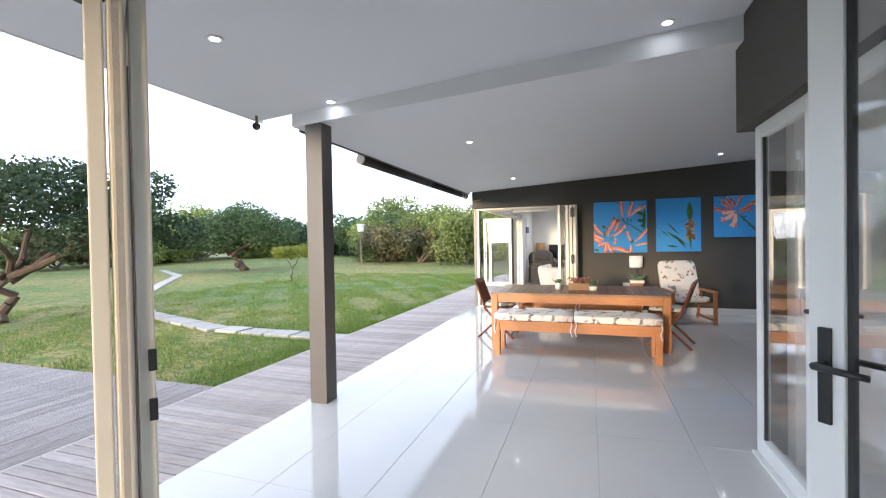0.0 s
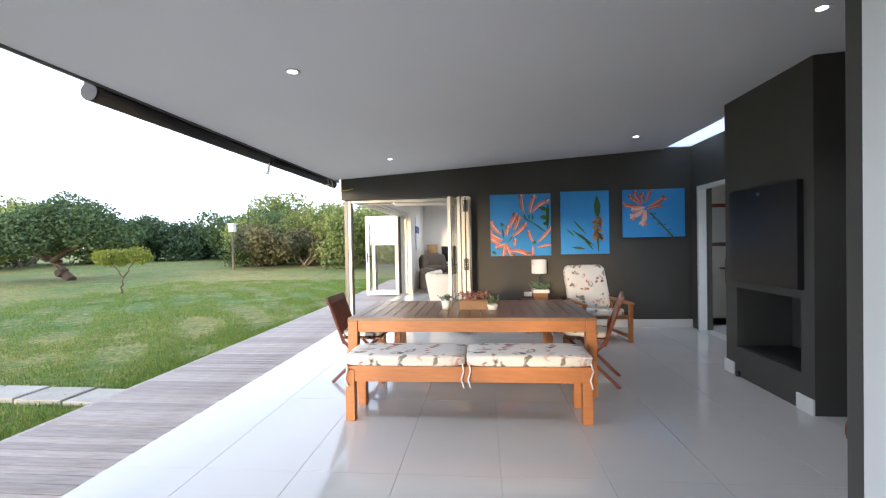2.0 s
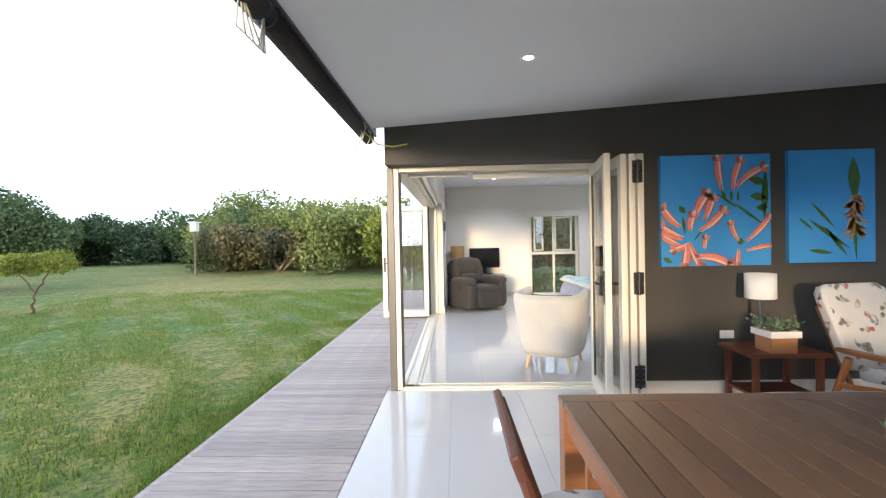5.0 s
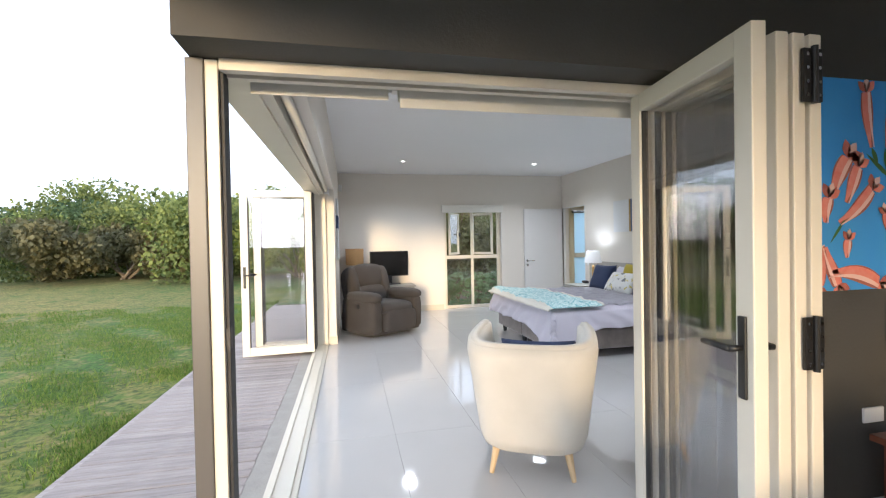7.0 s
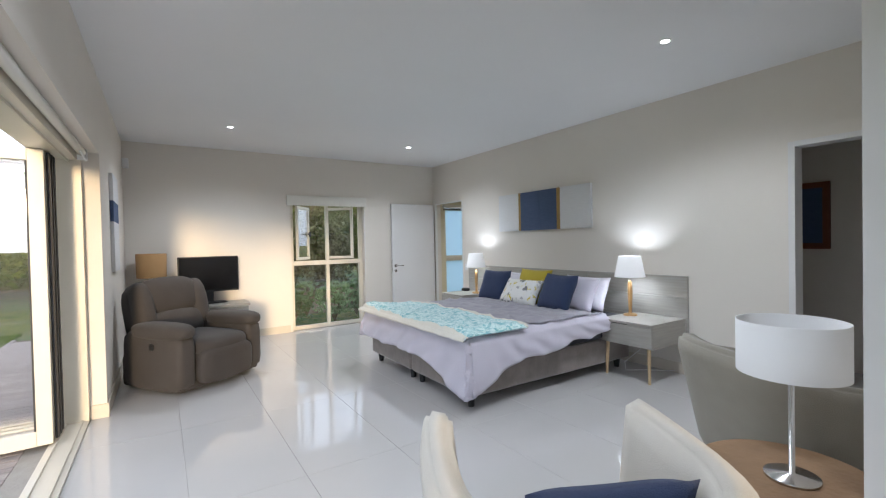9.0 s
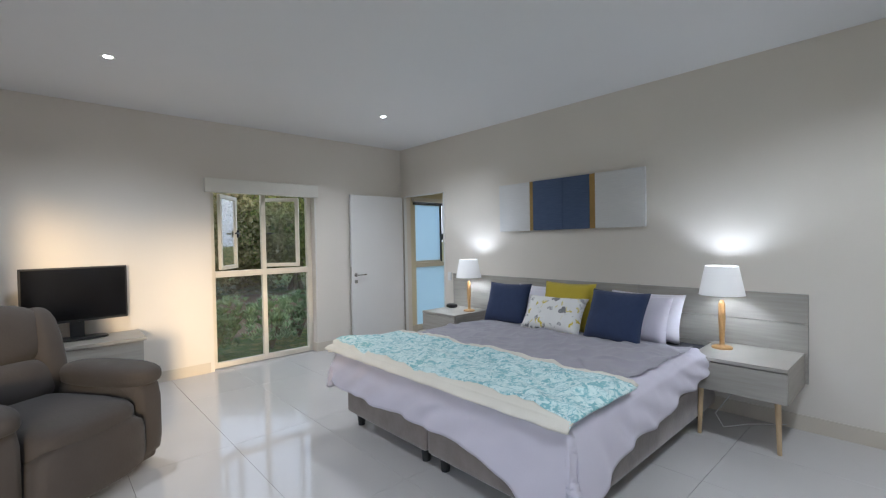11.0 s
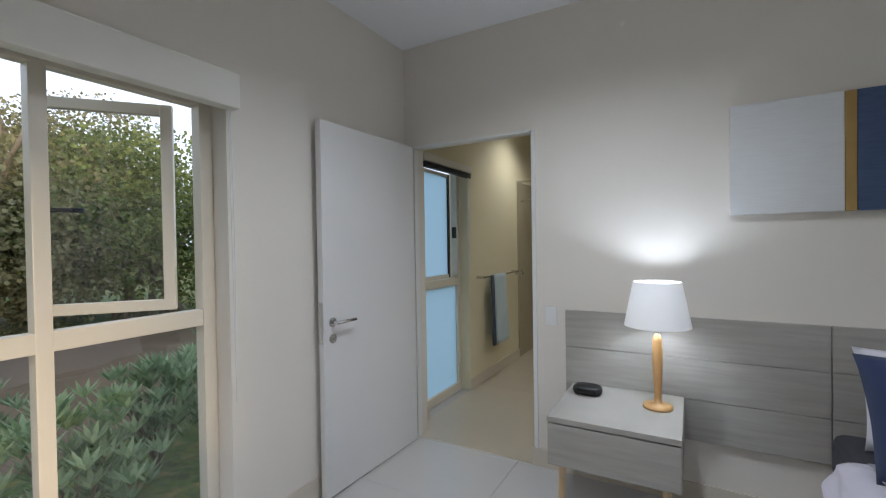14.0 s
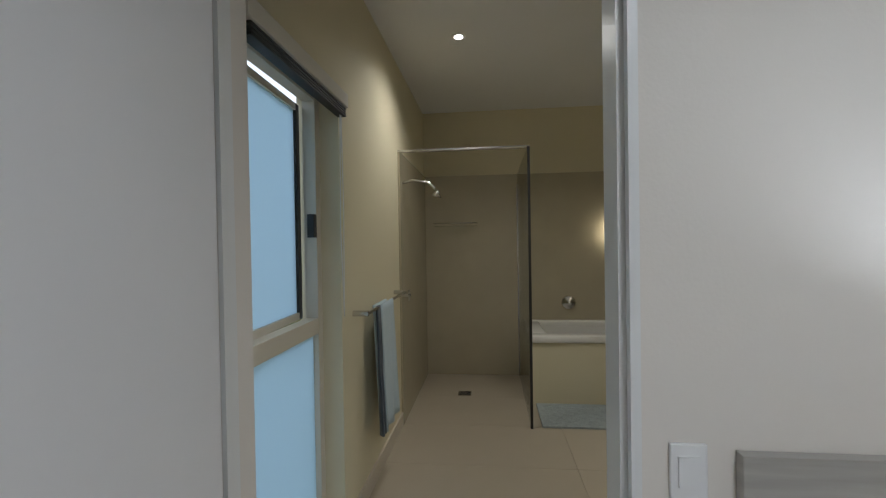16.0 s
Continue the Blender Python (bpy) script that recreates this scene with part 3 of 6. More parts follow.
def lever(parent, x, y, z, side, material, long=0.13, plate=True):
    if plate:
        h = part("lock_plate", box(x - 0.016, x + 0.016, y - 0.006 + 0.003 * side, y + 0.006 + 0.003 * side, z - 0.16, z + 0.10, bevel=0.004), material, parent)
    else:
        h = part("rose", moved(lathe([(0, -0.004), (0.026, -0.004), (0.026, 0.008), (0, 0.008)], 20), pose(x, y, z, -90 * side)), material, parent)
        part("keyhole_rose", moved(lathe([(0, -0.004), (0.025, -0.004), (0.025, 0.006), (0.008, 0.007), (0.008, 0.001), (0, 0.001)], 20), pose(x, y, z - 0.09, -90 * side)), material, parent)
    bm = rod((x, y, z), (x, y + 0.05 * side, z), 0.010)
    add_rod(bm, (x, y + 0.05 * side, z), (x + long, y + 0.05 * side, z), 0.010, 0.009, 12)
    part("lever", bm, material, h, "", True)


def door_leaf(name, label, p0, p1, z0, z1, material, handle=None, group="", stile=0.085, thick=0.048, rails=0.10):
    """A glazed leaf from p0 to p1 on plan."""
    a, b = Vector((*p0, 0)), Vector((*p1, 0))
    w = (b - a).length
    t = thing(name, label, "door", (*p0, z0), math.degrees(math.atan2(b.y - a.y, b.x - a.x)), group)
    h, q = z1 - z0, thick / 2
    for nm, r in (("stile", (0, stile, -q, q, 0, h)), ("stile", (w - stile, w, -q, q, 0, h)), ("rail", (stile, w - stile, -q, q, 0, rails)), ("rail", (stile, w - stile, -q, q, h - rails * 0.8, h))):
        part(nm, box(*r, bevel=0.005), material, t)
    seal = bmesh.new()
    for r in ((stile, stile + 0.012, 0, h), (w - stile - 0.012, w - stile, 0, h)):
        add_box(seal, r[0], r[1], -0.012, 0.012, rails, h - rails * 0.8)
    part("seal", seal, M["alu_dark"], t)
    g = part("pane", box(stile + 0.006, w - stile - 0.006, -0.004, 0.004, rails - 0.004, h - rails * 0.8 + 0.004), M["glass"], t, "clear glass pane")
    g.visible_shadow = False
    if handle:
        for side in (1, -1):
            lever(t, w - 0.042 if handle > 0 else 0.042, q * side, 1.02 - z0, side, M["black"], -0.12 if handle > 0 else 0.12)
    return t


def hinge(leaf, x, y, z):
    """A black hinge with its screws on the edge of a folded leaf, at a place in the world."""
    m = leaf.matrix_basis.inverted() @ pose(x, y, z)
    h = part("hinge", moved(box(-0.038, 0.038, -0.006, 0.006, -0.085, 0.085, bevel=0.003), m), M["black"], leaf, "black folding door hinge")
    part("hinge_pin", moved(rod((0, -0.010, -0.09), (0, -0.010, 0.09), 0.010), m), M["black"], h)
    for sx in (-0.024, 0.024):
        for sz in (-0.065, -0.022, 0.022, 0.065):
            part("screw", moved(rod((sx, -0.009, sz), (sx, -0.005, sz), 0.006, n=8), m), M["chrome"], h)


# south front of the bedroom: corner post, track and stacked leaves
corner = thing("corner_post", "taupe and cream aluminium corner post of the bedroom", "post", (-1.60, 8.375, 0))
part("post_cover", box(-0.085, -0.022, -0.06, 0.145, 0, 2.062, bevel=0.004), M["bronze"], corner)
part("jamb", box(-0.022, 0.024, -0.05, 0.06, 0, 2.062, bevel=0.004), M["alu"], corner)
part("seal", box(0.024, 0.038, -0.03, 0.04, 0.02, 2.03), M["alu_dark"], corner)
part("latch", box(0.022, 0.040, -0.035, 0.0, 0.98, 1.06), M["black"], corner)
solid("door_track_south", boxes([(-1.575, 0.40, 8.31, 8.49, -0.004, 0.012), (-1.575, 0.40, 8.34, 8.355, 0.012, 0.024), (-1.575, 0.40, 8.44, 8.455, 0.012, 0.024)]), M["alu"], "cream aluminium sill track", "track")
solid("door_head_south", boxes([(-1.57, 0.42, 8.315, 8.355, 2.022, 2.064), (-1.57, 0.42, 8.395, 8.43, 2.022, 2.064)]), M["alu"], "cream aluminium head frame", "frame")
# near-black filler: the shade inside the slot put into colour
solid("door_head_slot", box(-1.57, 0.42, 8.355, 8.395, 2.040, 2.064), M["alu_dark"], "dark strip standing for the shade in the door track slot", "track")
solid("door_reveal_south", box(0.412, 0.422, 8.500, 8.605, 0, 2.08), M["door_white"], "white lining of the wall end", "jamb")
solid("door_jamb_south", box(0.398, 0.422, 8.402, 8.498, 0, 2.022), M["alu"], "cream aluminium side jamb", "jamb")
door_leaf("folding_door", "open cream aluminium glazed leaf with black lever handle", (0.205, 8.375), (0.105, 7.655), 0.03, 2.02, M["alu"], 1, "bedroom folding doors", stile=0.075)
for k in range(3):
    leaf = door_leaf("folding_door", "folded cream aluminium glazed leaf stacked against its neighbours", (0.262 + 0.054 * k, 8.375), (0.245 + 0.066 * k, 7.70), 0.03, 2.02, M["alu"], None, "bedroom folding doors", stile=0.075)
    if k == 1:
        for hz in (0.3, 1.02, 1.88):
            hinge(leaf, 0.345, 7.688, hz)

# west front of the bedroom
solid("door_track_west", boxes([(-1.60, -1.42, 8.40, 12.74, -0.004, 0.012), (-1.57, -1.555, 8.40, 12.74, 0.012, 0.024), (-1.47, -1.455, 8.40, 12.74, 0.012, 0.024)]), M["alu"], "cream aluminium sill track", "track")
solid("door_head_west", boxes([(-1.66, -1.44, 8.522, 12.75, 2.055, 2.128), (-1.50, -1.49, 8.522, 12.75, 2.035, 2.055)]), M["alu"], "cream aluminium head frame", "frame")
solid("door_jamb_west", box(-1.60, -1.42, 12.69, 12.75, 0, 2.055), M["alu"], "cream aluminium side jamb", "jamb")
door_leaf("folding_door", "open cream aluminium glazed leaf standing out over the deck", (-1.57, 12.30), (-2.40, 12.24), 0.03, 2.05, M["alu"], 1, "bedroom folding doors")
for k in range(3):
    door_leaf("folding_door", "folded cream aluminium glazed leaf stacked against its neighbours", (-1.57, 12.385 + 0.075 * k), (-2.28, 12.385 + 0.075 * k), 0.03, 2.05, M["alu"], None, "bedroom folding doors")
edge_seal = thing("door_seals", "black rubber edges of the stacked folding leaves", "seal", (-1.56, 12.47, 0.04))
for k in range(3):
    part("rubber_edge", box(-0.006, 0.012, -0.125 + 0.078 * k, -0.085 + 0.078 * k, 0, 2.0), M["alu_dark"], edge_seal)

# side folding doors of the sitting room, and the corner stack
for y0 in (2.55, 1.79, 1.03):
    door_leaf("side_door", "closed white aluminium glazed leaf", (1.66, y0), (1.66, y0 - 0.75), 0.02, 2.05, M["alu_white"], -1 if y0 == 1.79 else None, "sitting room doors")
chain = thing("blind_chain", "white pull chain of a blind behind the side door", "chain", (1.72, 2.15, 0.86))
part("loop", tube([(0, -0.018, 0), (0, -0.018, 0.92), (0, 0.018, 0.92), (0, 0.018, 0), (0, -0.018, 0)], 0.0035), M["plastic_white"], chain)
part("weight", box(-0.010, 0.010, -0.022, 0.022, -0.07, 0.0, bevel=0.005), M["plastic_white"], chain)
part("clip", box(-0.012, 0.012, -0.026, 0.026, 0.92, 0.97, bevel=0.005), M["plastic_white"], chain)
solid("door_track_side", box(1.61, 1.71, 0.1, 2.555, -0.004, 0.016), M["alu_white"], "white sill track", "track")
door_leaf("side_door", "white aluminium glazed door standing ajar with black lever handle", (1.66, 0.24), (1.24, 0.80), 0.02, 2.07, M["alu_white"], 1, "sitting room doors")
away = Vector((-0.83, 0.56, 0)).normalized()
side_way = Vector((away.y, -away.x, 0))
for k in range(3):
    p = Vector((-0.568, 0.17, 0)) + side_way * 0.049 * (k - 1)
    q = p + away * 0.55
    door_leaf("corner_door", "folded cream aluminium leaf with brush seal at an open corner", (q.x, q.y), (p.x, p.y), 0.02, 2.10, M["alu"], None, "corner folding doors", thick=0.042)
brush = thing("brush_seal", "grey brush strip and catches on a folded leaf", "seal", (-0.561, 0.165, 0.02), math.degrees(math.atan2(away.y, away.x)))
part("bristles", box(-0.012, 0.0, -0.006, 0.010, 0, 2.06), M["paver"], brush)
for z in (0.86, 1.0):
    part("catch", box(-0.010, 0.002, -0.072, -0.052, z, z + 0.06), M["black"], brush)

# hinged door to the hall
frame_hall = thing("door_frame", "white aluminium frame of the hall door", "door frame", (3.70, 6.90, 0))
for r in ((-0.01, 0.10, 0.0, 0.05, 0, 2.09), (-0.01, 0.10, 0.97, 1.02, 0, 2.09), (-0.01, 0.10, 0.05, 0.97, 2.04, 2.09)):
    part("jamb", box(*r, bevel=0.004), M["alu_white"], frame_hall)
door_leaf("hall_door", "open white aluminium glazed door with black lock plate", (3.66, 6.88), (3.14, 6.06), 0.02, 2.05, M["alu_white"], 1)
pic = thing("framed_picture", "dark framed picture on the hall wall", "picture", (4.6, 8.89, 1.55), 90)
part("frame", box(-0.03, 0, -0.3, 0.3, -0.35, 0.35, bevel=0.006), M["teak_dark"], pic)
part("print", box(-0.034, -0.03, -0.24, 0.24, -0.29, 0.29), M["canvas_white"], pic)

# bathroom door and the passage doorway
bdoor = thing("bathroom_door", "open white flush door with chrome lever handle", "door", (3.36, 15.235, 0.008), 178.5)
part("leaf", box(0, 0.855, -0.02, 0.02, 0, 2.04, bevel=0.003), M["door_white"], bdoor)
for side in (1, -1):
    lever(bdoor, 0.795, 0.02 * side, 0.95, side, M["chrome"], -0.135, False)
part("lock_face", box(0.853, 0.858, -0.012, 0.012, 0.84, 1.06), M["chrome"], bdoor)
solid("door_trim_bath", boxes([(3.402, 3.425, 14.358, 14.378, 0, 2.06), (3.430, 3.535, 14.363, 14.392, 0, 2.06), (3.402, 3.45, 15.232, 15.243, 0, 2.06), (3.402, 3.45, 14.392, 15.232, 2.050, 2.064)]), M["alu_white"], "slim white metal door lining", "door frame")
solid("door_trim_passage", boxes([(3.395, 3.545, 9.72, 9.765, 0, 2.11), (3.395, 3.545, 8.855, 8.90, 0, 2.11), (3.395, 3.545, 8.90, 9.72, 2.07, 2.112)]), M["door_white"], "white painted doorway lining", "door frame")
pic2 = thing("framed_picture", "dark framed print in the passage", "picture", (4.74, 10.15, 1.55))
part("frame", box(-0.03, 0, -0.28, 0.28, -0.34, 0.34, bevel=0.006), M["teak_dark"], pic2)
part("print", box(-0.034, -0.03, -0.22, 0.22, -0.28, 0.28), M["canvas_navy"], pic2)

# ---- windows ----
win = tagged(new("window_1"), "tall cream aluminium window with open top casements", "window", "", "structure")
FR = (0.80, 2.02)
for r in ((0.80, 0.86, 0, 2.06), (1.96, 2.02, 0, 2.06), (1.385, 1.435, 0.05, 2.0)):
    part("window_frame", box(r[0], r[1], NORTH + 0.10, NORTH + 0.16, r[2], r[3], bevel=0.004), M["alu"], win)
for z0, z1 in ((0, 0.06), (1.03, 1.10), (2.0, 2.06)):
    part("window_frame", box(0.86, 1.96, NORTH + 0.102, NORTH + 0.158, z0, z1, bevel=0.004), M["alu"], win)
for x0, x1 in ((0.86, 1.385), (1.435, 1.96)):
    part("pane", box(x0, x1, NORTH + 0.128, NORTH + 0.134, 0.06, 1.03), M["glass"], win).visible_shadow = False


def casement(hx, turn, w):
    m = pose(hx, NORTH + 0.17, 1.11, 0, 0, turn)
    for r in ((0, 0.045, 0, 0.88), (w - 0.045, w, 0, 0.88), (0.045, w - 0.045, 0, 0.045), (0.045, w - 0.045, 0.835, 0.88)):
        part("casement_frame", moved(box(r[0], r[1], -0.018, 0.018, r[2], r[3], bevel=0.003), m), M["alu"], win)
    part("casement_pane", moved(box(0.045, w - 0.045, -0.003, 0.003, 0.045, 0.835), m), M["glass"], win).visible_shadow = False
    part("casement_handle", moved(boxes([(w - 0.03, w - 0.012, -0.045, -0.018, 0.38, 0.47), (w - 0.15, w - 0.012, -0.060, -0.045, 0.42, 0.44)], bevel=0.004), m), M["black"], win)


casement(0.93, 52, 0.49)
casement(1.885, 180 - 40, 0.49)
blind = thing("roller_blind", "rolled-up white roller blind above the window", "blind", (1.40, NORTH, 2.0))
part("cassette", box(-0.665, 0.645, -0.07, -0.002, -0.02, 0.135, bevel=0.008), M["blind"], blind)
part("pull_chain", tube([(0.60, -0.05, 0.0), (0.605, -0.05, -0.7), (0.61, -0.05, -1.3), (0.62, -0.045, -0.6), (0.61, -0.05, 0.0)], 0.0022), M["plastic_white"], blind)
for x0, x1, z in ((-1.50, -0.93, 2.035), (-0.88, 0.385, 2.005)):
    b = thing("roller_blind", "rolled-up cream roller blind above the folding doors", "blind", ((x0 + x1) / 2, 8.555, z))
    w = (x1 - x0) / 2
    part("roll", moved(rod((-w, 0, 0.05), (w, 0, 0.05), 0.042, n=18), pose(0, 0, 0)), M["blind"], b, "", True)
    part("hem_bar", box(-w, w, -0.050, -0.043, -0.035, 0.085, bevel=0.003), M["blind"], b)
    part("bracket", box(w, w + 0.015, -0.05, 0.05, 0, 0.11), M["plastic_white"], b)
b = thing("roller_blind", "rolled-up white roller blind along the deck side", "blind", (-1.40, 10.62, 2.10))
part("roll", rod((0, -2.0, 0), (0, 2.0, 0), 0.026, n=18), M["blind"], b, "", True)
part("bracket", box(-0.03, 0.03, 1.98, 2.02, -0.05, 0.05), M["plastic_white"], b)
part("cord", tube([(0.02, 1.7, -0.03), (0.05, 1.72, -0.10), (0.03, 1.8, -0.06)], 0.006), M["plastic_white"], b)

bwin = tagged(new("window_2"), "tall cream framed window with frosted blue glass", "window", "", "structure")
BY = NORTH + 0.13
for r in ((3.70, 3.75, 0, 2.08), (4.39, 4.44, 0, 2.08)):
    part("window_frame", box(r[0], r[1], BY - 0.03, BY + 0.03, r[2], r[3], bevel=0.003), M["alu"], bwin)
for z0, z1 in ((0, 0.08), (0.99, 1.06), (2.03, 2.08)):
    part("window_frame", box(3.75, 4.39, BY - 0.028, BY + 0.028, z0, z1, bevel=0.003), M["alu"], bwin)


M["frosted"] = sheet_mat("frosted window glass", (0.76, 0.90, 0.98), 0.9)
part("pane", box(3.75, 4.39, BY - 0.004, BY + 0.004, 0.08, 0.99), M["frosted"], bwin, "frosted blue pane")
m = pose(3.75, BY + 0.03, 1.06, 0, 0, 2.5)
part("pane", moved(box(0.03, 0.60, -0.004, 0.004, 0.03, 0.92), m), M["frosted"], bwin, "frosted blue pane")
for r in ((0, 0.03, 0, 0.95), (0.60, 0.635, 0, 0.95), (0.03, 0.60, 0, 0.03), (0.03, 0.60, 0.92, 0.95)):
    part("casement_frame", moved(box(r[0], r[1], -0.016, 0.016, r[2], r[3]), m), M["alu_dark" if r[0] > 0.5 else "alu"], bwin)
part("casement_handle", box(4.31, 4.34, BY - 0.05, BY - 0.02, 1.42, 1.52), M["black"], bwin)
vb = thing("venetian_blind", "raised white venetian blind above the bathroom window, slats coloured dark as backlit", "blind", (4.05, NORTH + 0.02, 1.965))
part("headrail", box(-0.42, 0.42, -0.05, 0.0, 0.05, 0.11, bevel=0.004), M["blind"], vb)
# slats of the white blind coloured near-black for their backlit shade
for k in range(4):
    part("slat", box(-0.40, 0.40, -0.045, -0.005, 0.004 + 0.011 * k, 0.010 + 0.011 * k), M["alu_dark"], vb)
part("cord", tube([(0.36, -0.03, 0.05), (0.34, -0.03, -0.5), (0.37, -0.03, -0.9), (0.385, -0.03, -0.4), (0.37, -0.03, 0.05)], 0.0025), M["plastic_white"], vb)

# ---- fixtures ----
post = thing("patio_post", "taupe painted steel patio post", "post", (-1.58, 2.595, 0))
part("shaft", box(-0.08, 0.08, -0.08, 0.08, 0, 2.41, bevel=0.004), M["bronze"], post)
part("cap", box(-0.083, 0.083, -0.083, 0.083, 2.41, 2.47), M["black"], post)
part("floodlight", box(-0.115, -0.085, -0.02, 0.12, 1.23, 1.42, bevel=0.006), M["plastic_white"], post, "white outdoor light on the post")
part("floodlight_bracket", box(-0.088, -0.078, 0.0, 0.09, 1.25, 1.40), M["black"], post)
for x, y, z in ((-0.60, 6.92, roof_z(-0.6)), (-0.59, 3.96, roof_z(-0.59)), (2.55, 7.03, roof_z(2.55)), (2.55, 3.96, roof_z(2.55)), (-1.34, 2.42, near_z(-1.34)), (-1.33, 1.25, near_z(-1.33)), (1.12, 2.37, near_z(1.12)), (-0.19, 13.96, CEIL), (2.19, 13.98, CEIL), (2.15, 10.06, CEIL), (-0.19, 10.06, CEIL), (5.43, 14.84, CEIL)):
    d = thing("downlight", "small round recessed ceiling downlight, lit", "downlight", (x, y, z), 0, "ceiling downlights")
    part("rim", lathe([(0.028, -0.004), (0.045, -0.006), (0.050, -0.002), (0.048, 0.006)], 24), M["plastic_white"], d)
    part("lens", lathe([(0.0, -0.003), (0.029, -0.003), (0.029, 0.002), (0.0, 0.002)], 24), M["bulb"], d)
for y0, y1 in ((3.80, 6.05), (6.12, 8.30)):
    a = thing("awning_roll", "dark rolled-up awning hung under the roof edge", "awning", (-1.84, y0, 2.335))
    bm = rod((0, 0, 0), (0, y1 - y0, 0), 0.055, n=16)
    part("roll", bm, M["black_cloth"], a, "", True)
    for yy in (0.03, y1 - y0 - 0.03):
        part("bracket", box(-0.05, 0.05, yy - 0.02, yy + 0.02, 0.0, 0.085), M["black"], a)
    part("end_cap", rod((0, -0.01, 0), (0, 0.0, 0), 0.056, n=16), M["black"], a)
wires = thing("loose_cables", "loose pale cables hanging at the awning end", "cables", (-1.80, 8.15, 2.33))
for k in range(4):
    part("cable", tube([(0.02 * k - 0.05 + 0.05 * math.sin(s * 0.55 + k), -0.32 + 0.012 * s + 0.02 * k, 0.04 - (0.17 + 0.02 * k) * math.sin(math.pi * s / 12)) for s in range(13)], 0.0035), M["cable"], wires)
part("cable", tube([(0.0, -0.22, -0.03), (0.10, -0.15, -0.12), (0.22, -0.10, -0.13), (0.34, -0.05, -0.10)], 0.006), M["cable_yellow"], wires, "yellow-green earth cable")
wires2 = thing("loose_cables", "loose pale cables hanging between two awnings", "cables", (-1.84, 6.05, 2.33))
for k in range(4):
    part("cable", tube([(0.0, -0.15, 0.0), (0.02 * k - 0.03, -0.12 + 0.03 * k, -0.13 - 0.02 * k), (0.0, 0.0 + 0.02 * k, -0.16), (0.0, 0.06, 0.0)], 0.004), M["cable"], wires2)
sens = thing("alarm_sensor", "small white alarm sensor high in the corner", "sensor", (-1.27, 15.22, 2.46))
part("housing", box(-0.035, 0.035, -0.03, 0.08, -0.06, 0.06, bevel=0.012), M["plastic_white"], sens)
spot = thing("outdoor_spotlight", "small dark spotlight under the roof edge", "spotlight", (-1.98, 2.30, 2.37))
part("head", moved(lathe([(0.0, 0), (0.022, 0), (0.032, 0.07), (0.0, 0.065)], 16), pose(0, 0, 0, 110, 0, 40)), M["black"], spot)
part("mount", rod((0, 0, 0), (0, 0, 0.08), 0.012), M["bronze"], spot)

# braai with its shutter
braai = thing("built_in_fireplace", "charcoal plastered built-in braai with a steel shutter", "fireplace", (3.04, 5.33, 0))
for nm, rr_ in (("side_pier", (0, 0.68, -0.60, -0.46, 0.0, 2.72)), ("side_pier", (0, 0.68, 0.40, 0.59, 0.0, 2.72)), ("breast", (0, 0.68, -0.46, 0.40, 0.86, 2.72)), ("hearth", (0, 0.68, -0.46, 0.40, 0.0, 0.28)), ("fireback", (0.5, 0.68, -0.46, 0.40, 0.28, 0.86))):
    part(nm, box(*rr_), M["charcoal"], braai)
part("firebox_floor", box(0.02, 0.5, -0.455, 0.395, 0.28, 0.292), M["soot"], braai)
part("shutter", box(-0.05, -0.002, -0.50, 0.42, 0.93, 1.78, bevel=0.004), M["tv_body"], braai, "black steel shutter panel")
part("badge", box(-0.053, -0.05, -0.05, 0.0, 1.70, 1.73), M["chrome"], braai)
for rr_ in ((-0.014, 0, -0.60, -0.42, 0, 0.12), (-0.014, 0, 0.44, 0.604, 0, 0.12), (0.0, 0.66, 0.591, 0.604, 0, 0.12)):
    part("skirting", box(*rr_), M["white_skirting"], braai)
part("ash_caster", rod((-0.03, 0.36, 0.03), (-0.01, 0.36, 0.03), 0.03, n=14), M["black"], braai)

# ---- patio furniture ----
TOPZ = 0.685
table = thing("dining_table", "oiled teak patio table with a dark weathered slatted top", "table", (0.465, 5.63, 0))
TX, TY = 1.085, 0.575
slat_w = 2 * TX / 22
slat_mesh = mesh_of(box(-slat_w / 2 + 0.003, slat_w / 2 - 0.003, -TY + 0.085, TY - 0.085, -0.024, 0.0, bevel=0.002), "slat", M["teak_top"])
for k in range(22):
    sl = new("slat", slat_mesh)
    sl.parent = table
    sl.location = (-TX + slat_w * (k + 0.5), 0, TOPZ)
for y0, y1 in ((-TY, -TY + 0.084), (TY - 0.084, TY)):
    part("border", box(-TX, TX, y0, y1, TOPZ - 0.026, TOPZ + 0.001, bevel=0.003), M["teak_top"], table)
for y in (-TY + 0.015, TY - 0.045):
    part("apron", box(-TX + 0.09, TX - 0.09, y, y + 0.03, TOPZ - 0.125, TOPZ - 0.027, bevel=0.003), M["teak"], table)
for x in (-TX + 0.015, TX - 0.045):
    part("apron", box(x, x + 0.03, -TY + 0.09, TY - 0.09, TOPZ - 0.125, TOPZ - 0.027, bevel=0.003), M["teak"], table)
for x in (-TX, TX - 0.09):
    for y in (-TY, TY - 0.09):
        part("leg", box(x + 0.002, x + 0.088, y + 0.002, y + 0.088, 0, TOPZ - 0.027, bevel=0.005), M["teak"], table)


